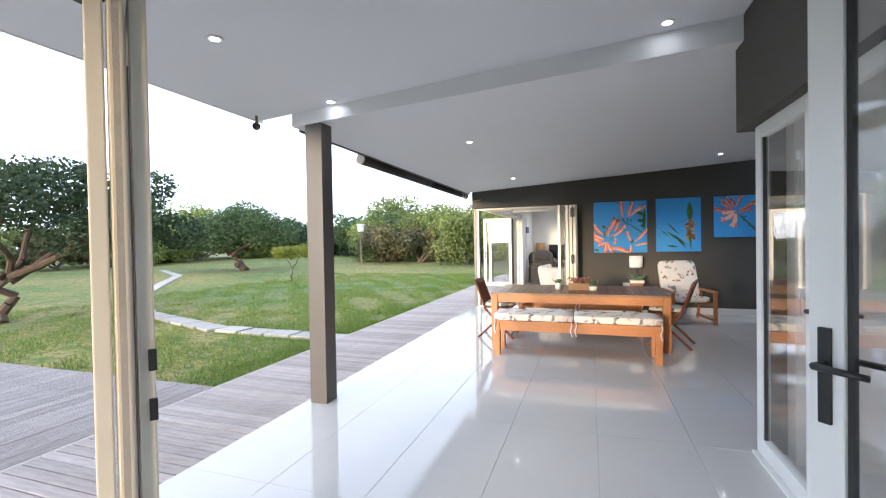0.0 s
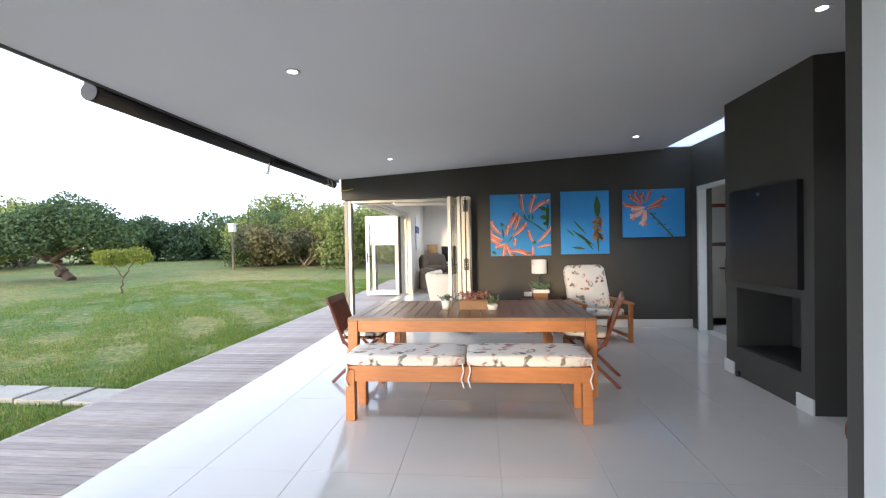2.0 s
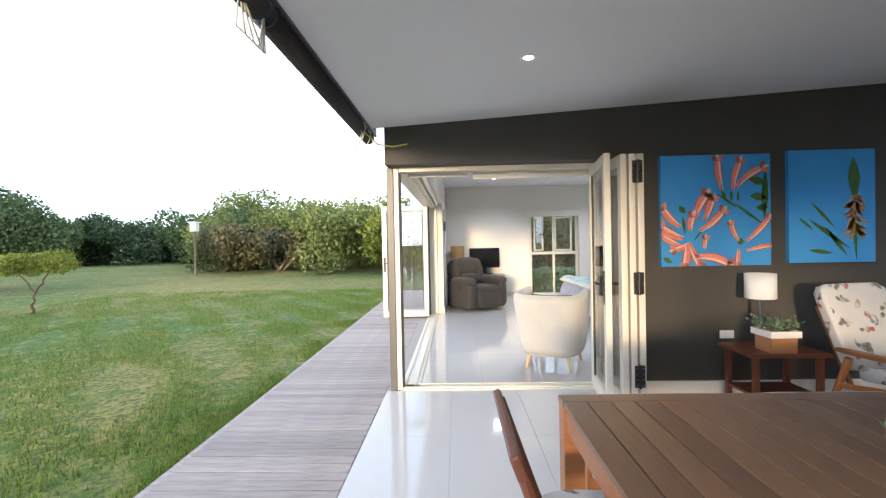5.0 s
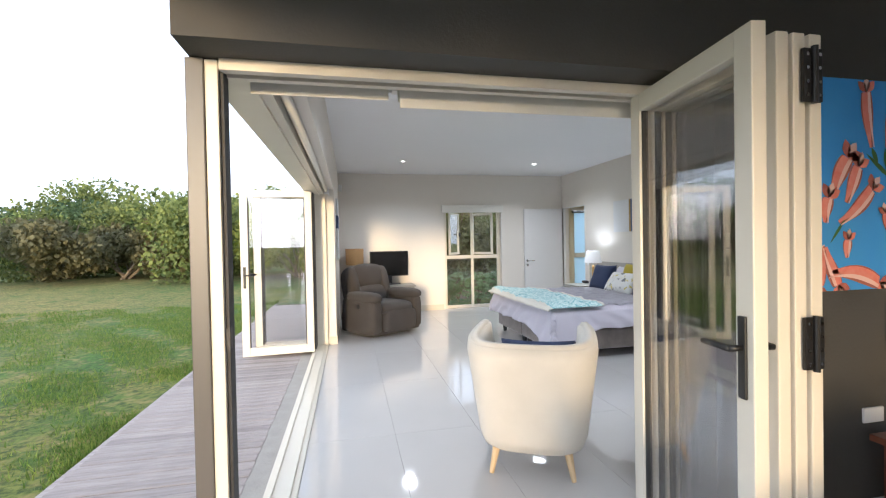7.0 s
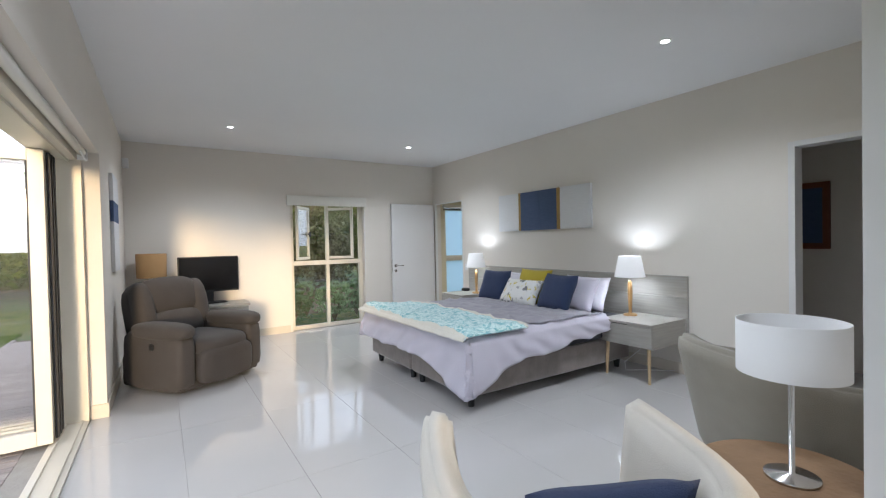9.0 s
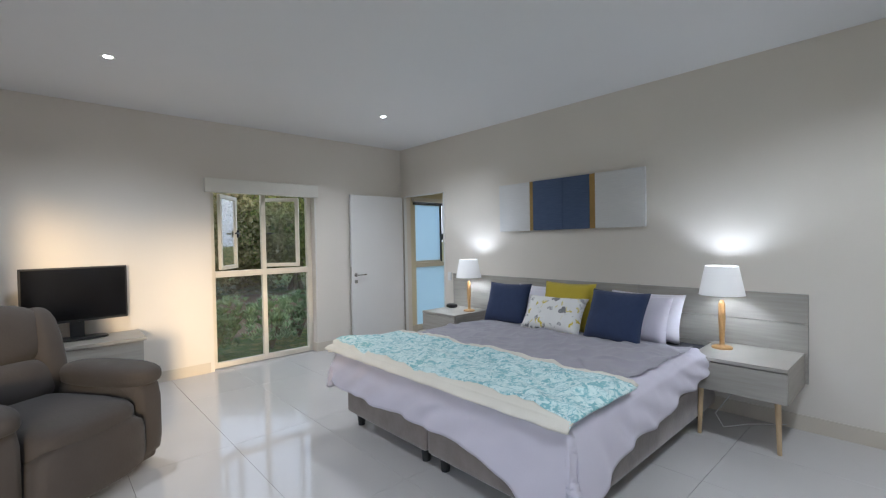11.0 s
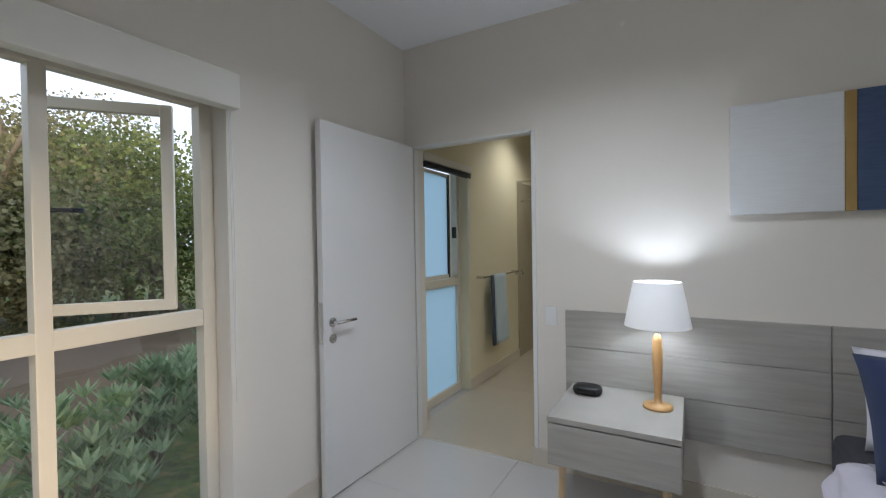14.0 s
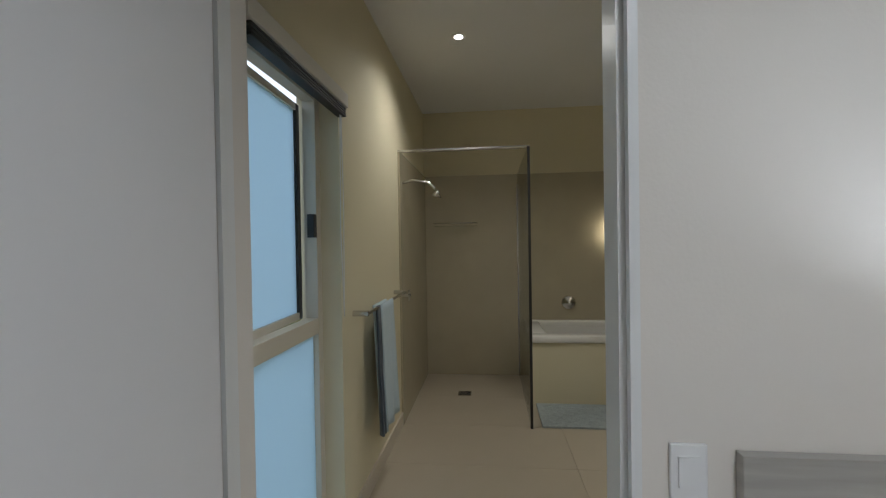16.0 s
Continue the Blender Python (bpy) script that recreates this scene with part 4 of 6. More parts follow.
def bench(x, y, label):
    b = thing("bench", label, "bench", (x, y, 0), 0, "benches at the table")
    for k in range(4):
        part("seat_slat", box(-0.92, 0.92, -0.20 + 0.101 * k, -0.105 + 0.101 * k, 0.395, 0.42, bevel=0.003), M["teak"], b)
    for yy in (-0.19, 0.16):
        part("apron", box(-0.86, 0.86, yy, yy + 0.03, 0.30, 0.394, bevel=0.003), M["teak"], b)
    for xx in (-0.92, 0.85):
        for yy in (-0.20, 0.13):
            part("leg", box(xx, xx + 0.07, yy, yy + 0.07, 0, 0.394, bevel=0.004), M["teak"], b)
    for xx in (-0.465, 0.465):
        c = thing("bench_cushion", "white seat cushion with a grey and pink botanical print", "cushion", (x + xx, y, 0.421), 0, "bench cushions")
        cb = part("pad", puff(-0.462, 0.462, -0.22, 0.23, 0, 0.085, 10, 18), M["print"], c, "", True)
        part("piping", tube([(-0.455, -0.212, 0.07), (0.455, -0.212, 0.07)], 0.004), M["pillow"], cb)
        for tx in (-0.44, 0.44):
            part("tie", tube([(tx, -0.215, 0.03), (tx + 0.012, -0.235, -0.02), (tx - 0.008, -0.222, -0.09), (tx + 0.010, -0.225, -0.15)], 0.006), M["pillow"], cb)
    return b


bench(0.455, 4.69, "teak bench with two printed cushions before the table")
bench(0.455, 6.52, "teak bench with printed cushions behind the table")


def folding_chair(x, y, turn, label):
    c = thing("folding_chair", label, "chair", (x, y, 0), turn, "folding chairs at the table")
    for s in (-0.22, 0.22):
        part("leg", rod((s, -0.24, 0), (s * 0.98, 0.16, 0.42), 0.016, n=8), M["teak_dark"], c)
        part("leg", rod((s * 0.9, 0.27, 0), (s * 0.9, -0.18, 0.43), 0.016, n=8), M["teak_dark"], c)
        part("back_post", rod((s, 0.14, 0.38), (s, 0.29, 0.81), 0.017, n=8), M["teak_dark"], c)
    for k in range(7):
        part("seat_slat", box(-0.22, 0.22, -0.22 + 0.058 * k, -0.172 + 0.058 * k, 0.425, 0.443, bevel=0.002), M["teak_dark"], c)
    for k in range(9):
        xx = -0.18 + 0.045 * k
        part("back_slat", rod((xx, 0.165, 0.47), (xx, 0.285, 0.79), 0.013, n=6), M["teak_dark"], c)
    part("top_rail", moved(box(-0.25, 0.25, -0.014, 0.014, -0.035, 0.035, bevel=0.008), pose(0, 0.29, 0.80, -20)), M["teak_dark"], c)
    part("stretcher", rod((-0.22, -0.20, 0.05), (0.22, -0.20, 0.05), 0.012, n=8), M["teak_dark"], c)
    q = thing("seat_cushion", "printed white seat cushion on the folding chair", "cushion", (x, y, 0.444), turn)
    part("pad", puff(-0.21, 0.21, -0.22, 0.18, 0, 0.06, 5), M["print"], q, "", True)
    return c


folding_chair(-0.62, 5.60, 90, "dark reddish slatted folding chair at the table end")
folding_chair(1.60, 5.56, -106, "dark reddish slatted folding chair pulled up at the table end")

lounge = thing("lounge_chair", "teak lounge chair with a tall printed cushion", "armchair", (2.13, 7.40, 0), 9)
for s in (-0.31, 0.31):
    part("front_leg", box(s - 0.025, s + 0.025, -0.36, -0.31, 0, 0.50, bevel=0.005), M["teak"], lounge)
    part("rear_leg", rod((s, 0.36, 0.0), (s, 0.20, 0.46), 0.024, n=8), M["teak"], lounge)
    part("arm", puff(s - 0.035, s + 0.035, -0.42, 0.30, 0.49, 0.53, 4), M["teak"], lounge, "", True)
    part("side_rail", rod((s, -0.32, 0.33), (s, 0.28, 0.24), 0.022, n=8), M["teak"], lounge)
    part("runner", box(s - 0.02, s + 0.02, -0.34, 0.36, 0.05, 0.085, bevel=0.004), M["teak"], lounge)
    part("back_post", rod((s * 0.80, 0.24, 0.25), (s * 0.80, 0.49, 0.80), 0.018, n=8), M["teak"], lounge)
for k in range(5):
    part("back_slat", box(-0.26, 0.26, 0.27 + 0.042 * k, 0.285 + 0.042 * k, 0.34 + 0.1 * k, 0.39 + 0.1 * k, bevel=0.002), M["teak"], lounge)
lc = thing("lounge_cushion", "tall printed lounge cushion of white cloth", "cushion", (2.13, 7.40, 0.30), 9)
part("back_pad", moved(puff(-0.30, 0.30, -0.05, 0.045, 0.0, 0.66, 10), pose(0, 0.22, 0.06, -23)), M["print"], lc, "", True)
part("seat_pad", moved(puff(-0.26, 0.26, -0.36, 0.22, 0.0, 0.10, 6), pose(0, 0, 0.01, -7)), M["print"], lc, "", True)

stand = thing("side_table", "low dark wood side table against the wall", "table", (1.46, 7.86, 0))
part("tabletop", box(-0.30, 0.30, -0.22, 0.22, 0.44, 0.47, bevel=0.004), M["teak_dark"], stand)
part("shelf", box(-0.25, 0.25, -0.17, 0.17, 0.12, 0.14), M["teak_dark"], stand)
for x in (-0.26, 0.22):
    for y in (-0.19, 0.15):
        part("leg", box(x, x + 0.04, y, y + 0.04, 0, 0.44, bevel=0.003), M["teak_dark"], stand)
plamp = thing("table_lamp", "white cylinder-shaded lamp on the side table", "lamp", (1.43, 7.94, 0.47))
part("stem", lathe([(0, 0), (0.06, 0), (0.055, 0.02), (0.012, 0.03), (0.012, 0.37), (0, 0.37)]), M["chrome"], plamp, "", True)
part("shade", lathe([(0.105, 0.385), (0.112, 0.39), (0.112, 0.59), (0.109, 0.59), (0.109, 0.39), (0.105, 0.385)]), M["shade_plain"], plamp, "", True)


def sprigs(bm, n, r, h, seed, wide=0.02):
    rr = random.Random(seed)
    for _ in range(n):
        a, d = rr.uniform(0, 6.28), rr.uniform(0, r)
        base = Vector((d * math.cos(a) * 0.5, d * math.sin(a) * 0.5, 0))
        tip = base + Vector((math.cos(a) * d, math.sin(a) * d, h * rr.uniform(0.5, 1)))
        for j in range(5):
            c = base.lerp(tip, 0.35 + 0.16 * j)
            dirv = Vector((rr.uniform(-1, 1), rr.uniform(-1, 1), rr.uniform(0.2, 1))).normalized()
            up = Vector((rr.uniform(-1, 1), rr.uniform(-1, 1), 0.3)).cross(dirv).normalized()
            v = [bm.verts.new(c), bm.verts.new(c + dirv * wide * 0.6 + up * wide * 0.5), bm.verts.new(c + dirv * wide * 1.5), bm.verts.new(c + dirv * wide * 0.6 - up * wide * 0.5)]
            bm.faces.new(v)
    return bm


def potted(x, y, z, label, pot_profile, pot_mat, plant_mat, n, r, h, seed, square=None):
    t = thing("potted_plant", label, "plant", (x, y, z))
    if square:
        w, d, ph = square
        part("pot", boxes([(-w, w, -d, -d + 0.012, 0, ph), (-w, w, d - 0.012, d, 0, ph), (-w, -w + 0.012, -d + 0.012, d - 0.012, 0, ph), (w - 0.012, w, -d + 0.012, d - 0.012, 0, ph), (-w + 0.012, w - 0.012, -d + 0.012, d - 0.012, 0, ph * 0.85)]), pot_mat, t)
    else:
        ph = pot_profile[-1][1]
        part("pot", lathe([*pot_profile, (pot_profile[-1][0] - 0.008, ph), (pot_profile[-1][0] - 0.010, ph * 0.85), (0, ph * 0.85)]), pot_mat, t, "", True)
    bm = sprigs(bmesh.new(), n, r, h, seed)
    part("foliage", moved(bm, pose(0, 0, (square[2] if square else ph) * 0.85)), plant_mat, t)
    return t


potted(0.22, 5.56, TOPZ, "small white pot with a succulent on the table", [(0, 0), (0.035, 0), (0.045, 0.09)], M["ceramic"], M["succulent"], 14, 0.05, 0.06, 1)
potted(0.50, 5.60, TOPZ, "rough wooden trough of reddish succulents on the table", None, M["crate"], M["succulent_red"], 60, 0.12, 0.09, 2, (0.14, 0.06, 0.085))
potted(0.68, 5.55, TOPZ, "white enamel bowl with a grey succulent", [(0, 0), (0.045, 0), (0.055, 0.05)], M["ceramic"], M["succulent"], 20, 0.06, 0.09, 3)
clay = potted(1.42, 7.76, 0.47, "square tan clay pot with a pale rim and trailing plant", None, M["terracotta"], M["succulent"], 60, 0.12, 0.12, 4, (0.095, 0.095, 0.16))
part("rim_band", moved(boxes([(-0.115, 0.115, -0.115, -0.096, 0, 0.05), (-0.115, 0.115, 0.096, 0.115, 0, 0.05), (-0.115, -0.096, -0.096, 0.096, 0, 0.05), (0.096, 0.115, -0.096, 0.096, 0, 0.05)]), pose(0, 0, 0.12)), M["ceramic"], clay, "pale rim")
sock = thing("wall_socket", "white double wall socket low on the patio wall", "socket", (1.28, ART, 0.52))
part("plate", box(-0.06, 0.06, -0.012, 0, -0.035, 0.035, bevel=0.004), M["plastic_white"], sock)

# paintings on the patio wall


def petal(bm, x, z, ang, length, wide, lift):
    d, s = Vector((math.cos(ang), 0, math.sin(ang))), Vector((-math.sin(ang), 0, math.cos(ang)))
    o = Vector((x, -0.021 - lift, z))
    prof = ((0, 0.12), (0.3, 0.8), (0.55, 1.0), (0.8, 0.6), (1, 0.03))
    left = [bm.verts.new(o + d * length * t + s * wide * w) for t, w in prof]
    right = [bm.verts.new(o + d * length * t - s * wide * w) for t, w in prof]
    for k in range(4):
        bm.faces.new((left[k], left[k + 1], right[k + 1], right[k]))


def painting(x0, x1, z0, z1, label, draw):
    t = thing("painting", label, "painting", ((x0 + x1) / 2, ART - 0.02, (z0 + z1) / 2), 0, "flower paintings")
    w, h = (x1 - x0) / 2, (z1 - z0) / 2
    part("canvas", box(-w, w, -0.02, 0.02, -h, h, bevel=0.003), M["canvas_blue"], t)
    draw(t, w, h)
    for o in t.children:
        if o.name.startswith("painted"):
            o["kind"] = "stuff"
        for v in o.data.vertices:
            v.co.x, v.co.z = max(-w, min(w, v.co.x)), max(-h, min(h, v.co.z))


def bloom(layers, x0, z0, x1, z1, wide, bend):
    """One tubular painted flower: dark outline, coral body, a pale edge and flared tips."""
    a, b = Vector((x0, 0, z0)), Vector((x1, 0, z1))
    d = b - a
    ln = d.length
    side = Vector((-d.z, 0, d.x)) / ln
    for k, (bm, w, off) in enumerate(((layers[0], 1.0, 0.0), (layers[1], 0.66, 0.16), (layers[2], 0.26, -0.40))):
        prev = None
        for j in range(9):
            t = j / 8
            c = a + d * t + side * bend * ln * 1.6 * t * (1 - t) + side * wide * off + Vector((0, -0.0212 - 0.0008 * k, 0))
            h = side * wide * w * (0.24 + 0.80 * math.sin(t ** 1.2 * math.pi * 0.74))
            now = (bm.verts.new(c + h), bm.verts.new(c - h))
            if prev:
                bm.faces.new((prev[0], now[0], now[1], prev[1]))
            prev = now
    an = math.atan2(d.z, d.x)
    for k, turn in enumerate((-0.75, 0.0, 0.8)):
        petal(layers[(k + 1) % 3], x1, z1, an + turn - bend * 1.5, wide * 2.0, wide * 0.60, 0.0030)


def red_lilies(t, w, h):
    dark, mid, pale, g = (bmesh.new() for _ in range(4))
    upper = ((0.05, 0.17, 0.02, 0.42, 0.034, 0.05), (0.14, 0.17, 0.20, 0.40, 0.034, 0.08), (0.17, 0.19, 0.38, 0.35, 0.036, 0.16), (-0.18, -0.05, -0.09, 0.12, 0.042, 0.08), (-0.10, -0.08, -0.03, 0.08, 0.036, -0.05), (-0.14, -0.17, 0.05, -0.02, 0.036, -0.16), (-0.22, -0.17, -0.20, -0.06, 0.036, 0.1), (-0.30, -0.14, -0.44, 0.01, 0.036, 0.12))
    lower = ((-0.28, -0.24, -0.45, -0.15, 0.046, 0.10), (-0.30, -0.30, -0.45, -0.22, 0.030, 0.05), (-0.22, -0.28, -0.34, -0.33, 0.030, 0.1), (-0.24, -0.28, -0.26, -0.45, 0.036, 0.05), (-0.22, -0.28, -0.15, -0.45, 0.034, -0.05), (-0.20, -0.40, 0.09, -0.45, 0.040, 0.22), (-0.10, -0.33, -0.09, -0.25, 0.026, 0.0), (0.19, -0.27, 0.13, -0.13, 0.026, 0.08), (0.25, -0.27, 0.44, -0.08, 0.028, -0.10), (0.25, -0.35, 0.45, -0.31, 0.022, 0.05), (0.19, -0.33, 0.18, -0.45, 0.024, 0.0))
    for row in upper + lower:
        bloom((dark, mid, pale), *row)
    for x, z, an, ln, wd in ((0.02, 0.14, -0.65, 0.20, 0.012), (0.14, 0.07, -0.65, 0.34, 0.013), (0.05, 0.17, -1.1, 0.08, 0.014), (0.13, 0.17, -1.5, 0.10, 0.012), (0.19, 0.16, -1.6, 0.09, 0.012), (0.42, 0.34, -1.6, 0.42, 0.030), (0.42, 0.22, 2.8, 0.15, 0.035), (0.43, 0.10, 3.0, 0.14, 0.035), (0.44, 0.02, 3.2, 0.10, 0.030), (-0.26, -0.20, 1.7, 0.16, 0.014), (-0.26, -0.02, 2.2, 0.08, 0.025), (-0.19, -0.26, 0.9, 0.14, 0.008), (0.20, -0.30, 1.4, 0.06, 0.03), (-0.45, -0.40, -0.5, 0.09, 0.022)):
        petal(g, x, z, an, ln, wd, 0.0006)
    part("painted_flower", dark, M["petal_dark"], t)
    part("painted_flower", mid, M["petal"], t)
    part("painted_flower", pale, M["petal_pale"], t)
    part("painted_stem", g, M["leaf_paint"], t)


def aloe(t, w, h):
    rr = random.Random(6)
    g, o = bmesh.new(), bmesh.new()
    for x, z, an, ln, wd in ((0.20, -0.46, 1.62, 0.55, 0.02), (0.19, 0.05, 1.6, 0.36, 0.05), (0.14, -0.36, 2.5, 0.42, 0.02), (0.12, -0.42, 2.2, 0.30, 0.02), (0.02, -0.18, 2.3, 0.3, 0.015), (0.0, -0.40, 3.0, 0.2, 0.02), (-0.16, -0.2, 2.4, 0.16, 0.012)):
        petal(g, x, z, an, ln, wd, 0.0008)
    for k in range(60):
        z = rr.uniform(-0.22, 0.10)
        s = rr.choice((-1, 1))
        petal(o, 0.19, z, -1.57 + s * rr.uniform(0.4, 1.3), rr.uniform(0.06, 0.13), 0.010, 0.0016)
    part("painted_stem", g, M["leaf_paint"], t)
    part("painted_flower", o, M["ochre_paint"], t)


def strelitzia(t, w, h):
    dark, mid, pale, g = (bmesh.new() for _ in range(4))
    for row in ((-0.16, 0.12, -0.42, 0.13, 0.030, 0.16), (-0.18, 0.14, -0.34, 0.25, 0.024, 0.12), (-0.17, 0.15, -0.27, 0.31, 0.026, 0.14), (-0.15, 0.16, -0.17, 0.27, 0.026, 0.0), (-0.12, 0.16, -0.05, 0.33, 0.024, -0.08), (-0.08, 0.10, 0.13, 0.21, 0.032, -0.12), (-0.10, 0.06, 0.09, 0.10, 0.020, 0.05)):
        bloom((dark, mid, dark), *row)
    for row in ((-0.14, 0.06, -0.28, -0.04, 0.040, 0.10), (-0.12, 0.05, -0.15, -0.12, 0.042, 0.05), (-0.12, 0.09, -0.28, 0.06, 0.028, 0.0)):
        bloom((mid, pale, pale), *row)
    for k in range(9):
        petal(g, -0.06 + 0.036 * k, 0.02 - 0.041 * k, -0.85, 0.08, 0.015, 0.0007)
        petal(g if k % 3 else dark, -0.05 + 0.036 * k, 0.02 - 0.041 * k, 0.3 if k % 2 else -2.6, 0.06, 0.008, 0.0009)
    part("painted_flower", dark, M["petal_dark"], t)
    part("painted_flower", mid, M["petal"], t)
    part("painted_flower", pale, M["petal_pale"], t)
    part("painted_stem", g, M["leaf_paint"], t)


painting(0.714, 1.641, 1.118, 2.071, "square canvas of coral lilies on bright blue", red_lilies)
painting(1.79, 2.51, 1.13, 2.09, "upright canvas of a flowering aloe on bright blue", aloe)
painting(2.712, 3.61, 1.37, 2.09, "canvas of a spiky maroon flower on bright blue", strelitzia)

# ---- bedroom ----
bed = thing("bed", "double bed on a taupe velvet base with black feet", "bed", (2.22, 12.09, 0))
BX0, BX1, BY0, BY1 = -1.09, 1.03, -0.97, 0.94
for y0, y1 in ((BY0, -0.008), (0.008, BY1)):
    part("base", box(BX0, BX1, y0, y1, 0.10, 0.34, bevel=0.03, seg=3), M["bed_base"], bed, "taupe crushed velvet base")
for x in (BX0 + 0.08, BX1 - 0.12):
    for y in (BY0 + 0.08, -0.09, 0.09, BY1 - 0.08):
        part("foot", moved(lathe([(0, 0), (0.026, 0), (0.036, 0.10), (0, 0.10)], 16), pose(x, y, 0)), M["black"], bed)
part("mattress", box(BX0 + 0.01, BX1, BY0 + 0.01, BY1 - 0.01, 0.34, 0.55, bevel=0.06, seg=4), M["sheet_dark"], bed, "mattress in a charcoal sheet")


def draped(x0, x1, y0, y1, top, drop, name, material, seed, nx=110, ny=124, over=(0.16, 0.16, 0.16), puffy=0.012, fold=0.02, sweep=0.0):
    """Cloth lying on the bed and hanging over its foot (x0) and both sides."""
    bm = bmesh.new()
    lo_x, lo_y, hi_y = x0 - over[0], y0 - over[1], y1 + over[2]
    g = []
    for i in range(nx + 1):
        row = []
        for j in range(ny + 1):
            u, v = lo_x + (x1 - lo_x) * i / nx, lo_y + (hi_y - lo_y) * j / ny
            hang = max(x0 - u, y0 - v, v - y1, 0.0)
            x, y = max(u, x0), min(max(v, y0), y1)
            k = noise.noise((u * 2.3 + seed, v * 2.3, seed)) + 0.5 * noise.noise((u * 6 + seed, v * 5, 2 + seed))
            ridge = 1 - abs(noise.noise((u * 3.1 + seed, v * 4.3 - u * 2.0, 7 + seed))) * 2.2
            crease = max(0.0, 1 - 5.5 * abs(noise.noise((u * 2.6 + v * 1.2, v * 3.4 - u * 1.4, seed + 11)))) + 0.6 * max(0.0, 1 - 5 * abs(noise.noise((u * 5.2 - v * 2.0, v * 4.8 + u, seed + 23))))
            z = top + puffy * (k + 0.45 * ridge + 0.42 * crease + 0.22 * noise.noise((u * 15, v * 13, seed)))
            if hang > 0:
                r = min(hang, 0.05)
                out = r * 0.8 + fold * (0.5 + 0.5 * math.sin((u + v) * 22 + 3 * k)) * min(1, hang / 0.15) + 0.12 * max(0, hang - 0.05)
                if x0 - u >= hang - 1e-9:
                    x = x0 - out
                    y = min(max(v, y0 - out * (v < y0)), y1 + out * (v > y1))
                elif y0 - v >= hang - 1e-9:
                    y = y0 - out
                else:
                    y = y1 + out
                away = max(0.0, min(1.0, (u - x0) / (x1 - x0)))
                corner_pull = math.exp(-((max(u - x0, 0) + max(v - y0, 0)) / 0.30) ** 2)
                fall = 1 + sweep * (0.75 * corner_pull - 0.55 * away + 0.16 * noise.noise((u * 3.5, v * 3.5, seed)))
                z = top - 0.012 * min(1, hang / 0.03) - max(0, hang - 0.03) * drop * fall
            row.append(bm.verts.new((x, y, z)))
        g.append(row)
    for i in range(nx):
        for j in range(ny):
            bm.faces.new((g[i][j], g[i + 1][j], g[i + 1][j + 1], g[i][j + 1]))
    return bm


duvet = thing("duvet", "crumpled grey cotton duvet with a lilac underside", "bedding", (2.22, 12.09, 0))
dv = part("cover", draped(BX0 - 0.015, 0.62, BY0 - 0.015, BY1 + 0.015, 0.585, 0.95, "cover", M["duvet"], 3.0, over=(0.30, 0.30, 0.30), puffy=0.030, fold=0.022, sweep=1.0), M["duvet"], duvet, "", True)
dv.modifiers.new("thick", "SOLIDIFY").thickness = 0.018
d2 = part("top_side", draped(-0.75, 0.60, BY0 + 0.02, BY1 - 0.02, 0.600, 0.9, "top", M["duvet_top"], 3.0, over=(0.0, 0.0, 0.0), puffy=0.026), M["duvet_top"], duvet, "grey upper side", True)
throw = thing("throw_blanket", "aqua leaf patterned throw with cream hem across the bed foot", "blanket", (2.22, 12.09, 0))
tb = part("cloth", draped(BX0 - 0.055, -0.52, BY0 - 0.055, BY1 + 0.055, 0.634, 0.9, "cloth", M["aqua"], 5.0, over=(0.05, 0.03, 0.10), puffy=0.030), M["aqua"], throw, "", True)
tb.modifiers.new("thick", "SOLIDIFY").thickness = 0.012
hem = draped(-0.535, -0.505, BY0 - 0.055, BY1 + 0.055, 0.640, 0.9, "hem", M["cream_hem"], 5.0, nx=4, over=(0.0, 0.03, 0.10), puffy=0.030)
part("hem", hem, M["cream_hem"], throw, "cream hem", True).modifiers.new("thick", "SOLIDIFY").thickness = 0.014
hem2 = draped(BX0 - 0.075, BX0 - 0.06, BY0 - 0.06, BY1 + 0.06, 0.630, 0.9, "hem", M["cream_hem"], 5.0, nx=12, over=(0.065, 0.03, 0.10), puffy=0.030)
part("hem", hem2, M["cream_hem"], throw, "cream hem", True).modifiers.new("thick", "SOLIDIFY").thickness = 0.014


def cushion(name, label, material, w, h, t, place, lean, yaw, seed=0):
    """A cushion leaning against the headboard: faces the bed's foot."""
    c = thing(name, label, "cushion", place, 0)
    m = pose(0, 0, 0, 0, 0, yaw) @ pose(0, 0, h / 2 * math.cos(radians(lean)), 0, 0, 0) @ pose(0, 0, 0, 0, lean, 0) @ pose(0, 0, 0, 90, 0, 90)
    part("cover", moved(pillow(w, h, t, 0.5, 16, 0.008, seed), m), material, c, "", True)
    return c


PZ = 0.59
cushion("pillow", "white pillow at the headboard", M["pillow"], 0.62, 0.40, 0.16, (3.12, 12.65, PZ - 0.03), 24, 0, 1)
cushion("pillow", "white pillow at the headboard", M["pillow"], 0.62, 0.40, 0.16, (3.14, 11.62, PZ - 0.03), 22, 0, 2)
cushion("pillow", "lilac pillow leaning on another pillow", M["duvet"], 0.60, 0.40, 0.15, (3.00, 11.66, PZ - 0.03), 26, 2, 3)
cushion("pillow", "white pillow leaning on another pillow", M["pillow"], 0.60, 0.38, 0.15, (3.00, 12.62, PZ - 0.03), 26, -2, 4)
cushion("throw_cushion", "navy blue square scatter cushion", M["navy"], 0.47, 0.42, 0.15, (2.80, 12.80, PZ - 0.01), 22, 8, 5)
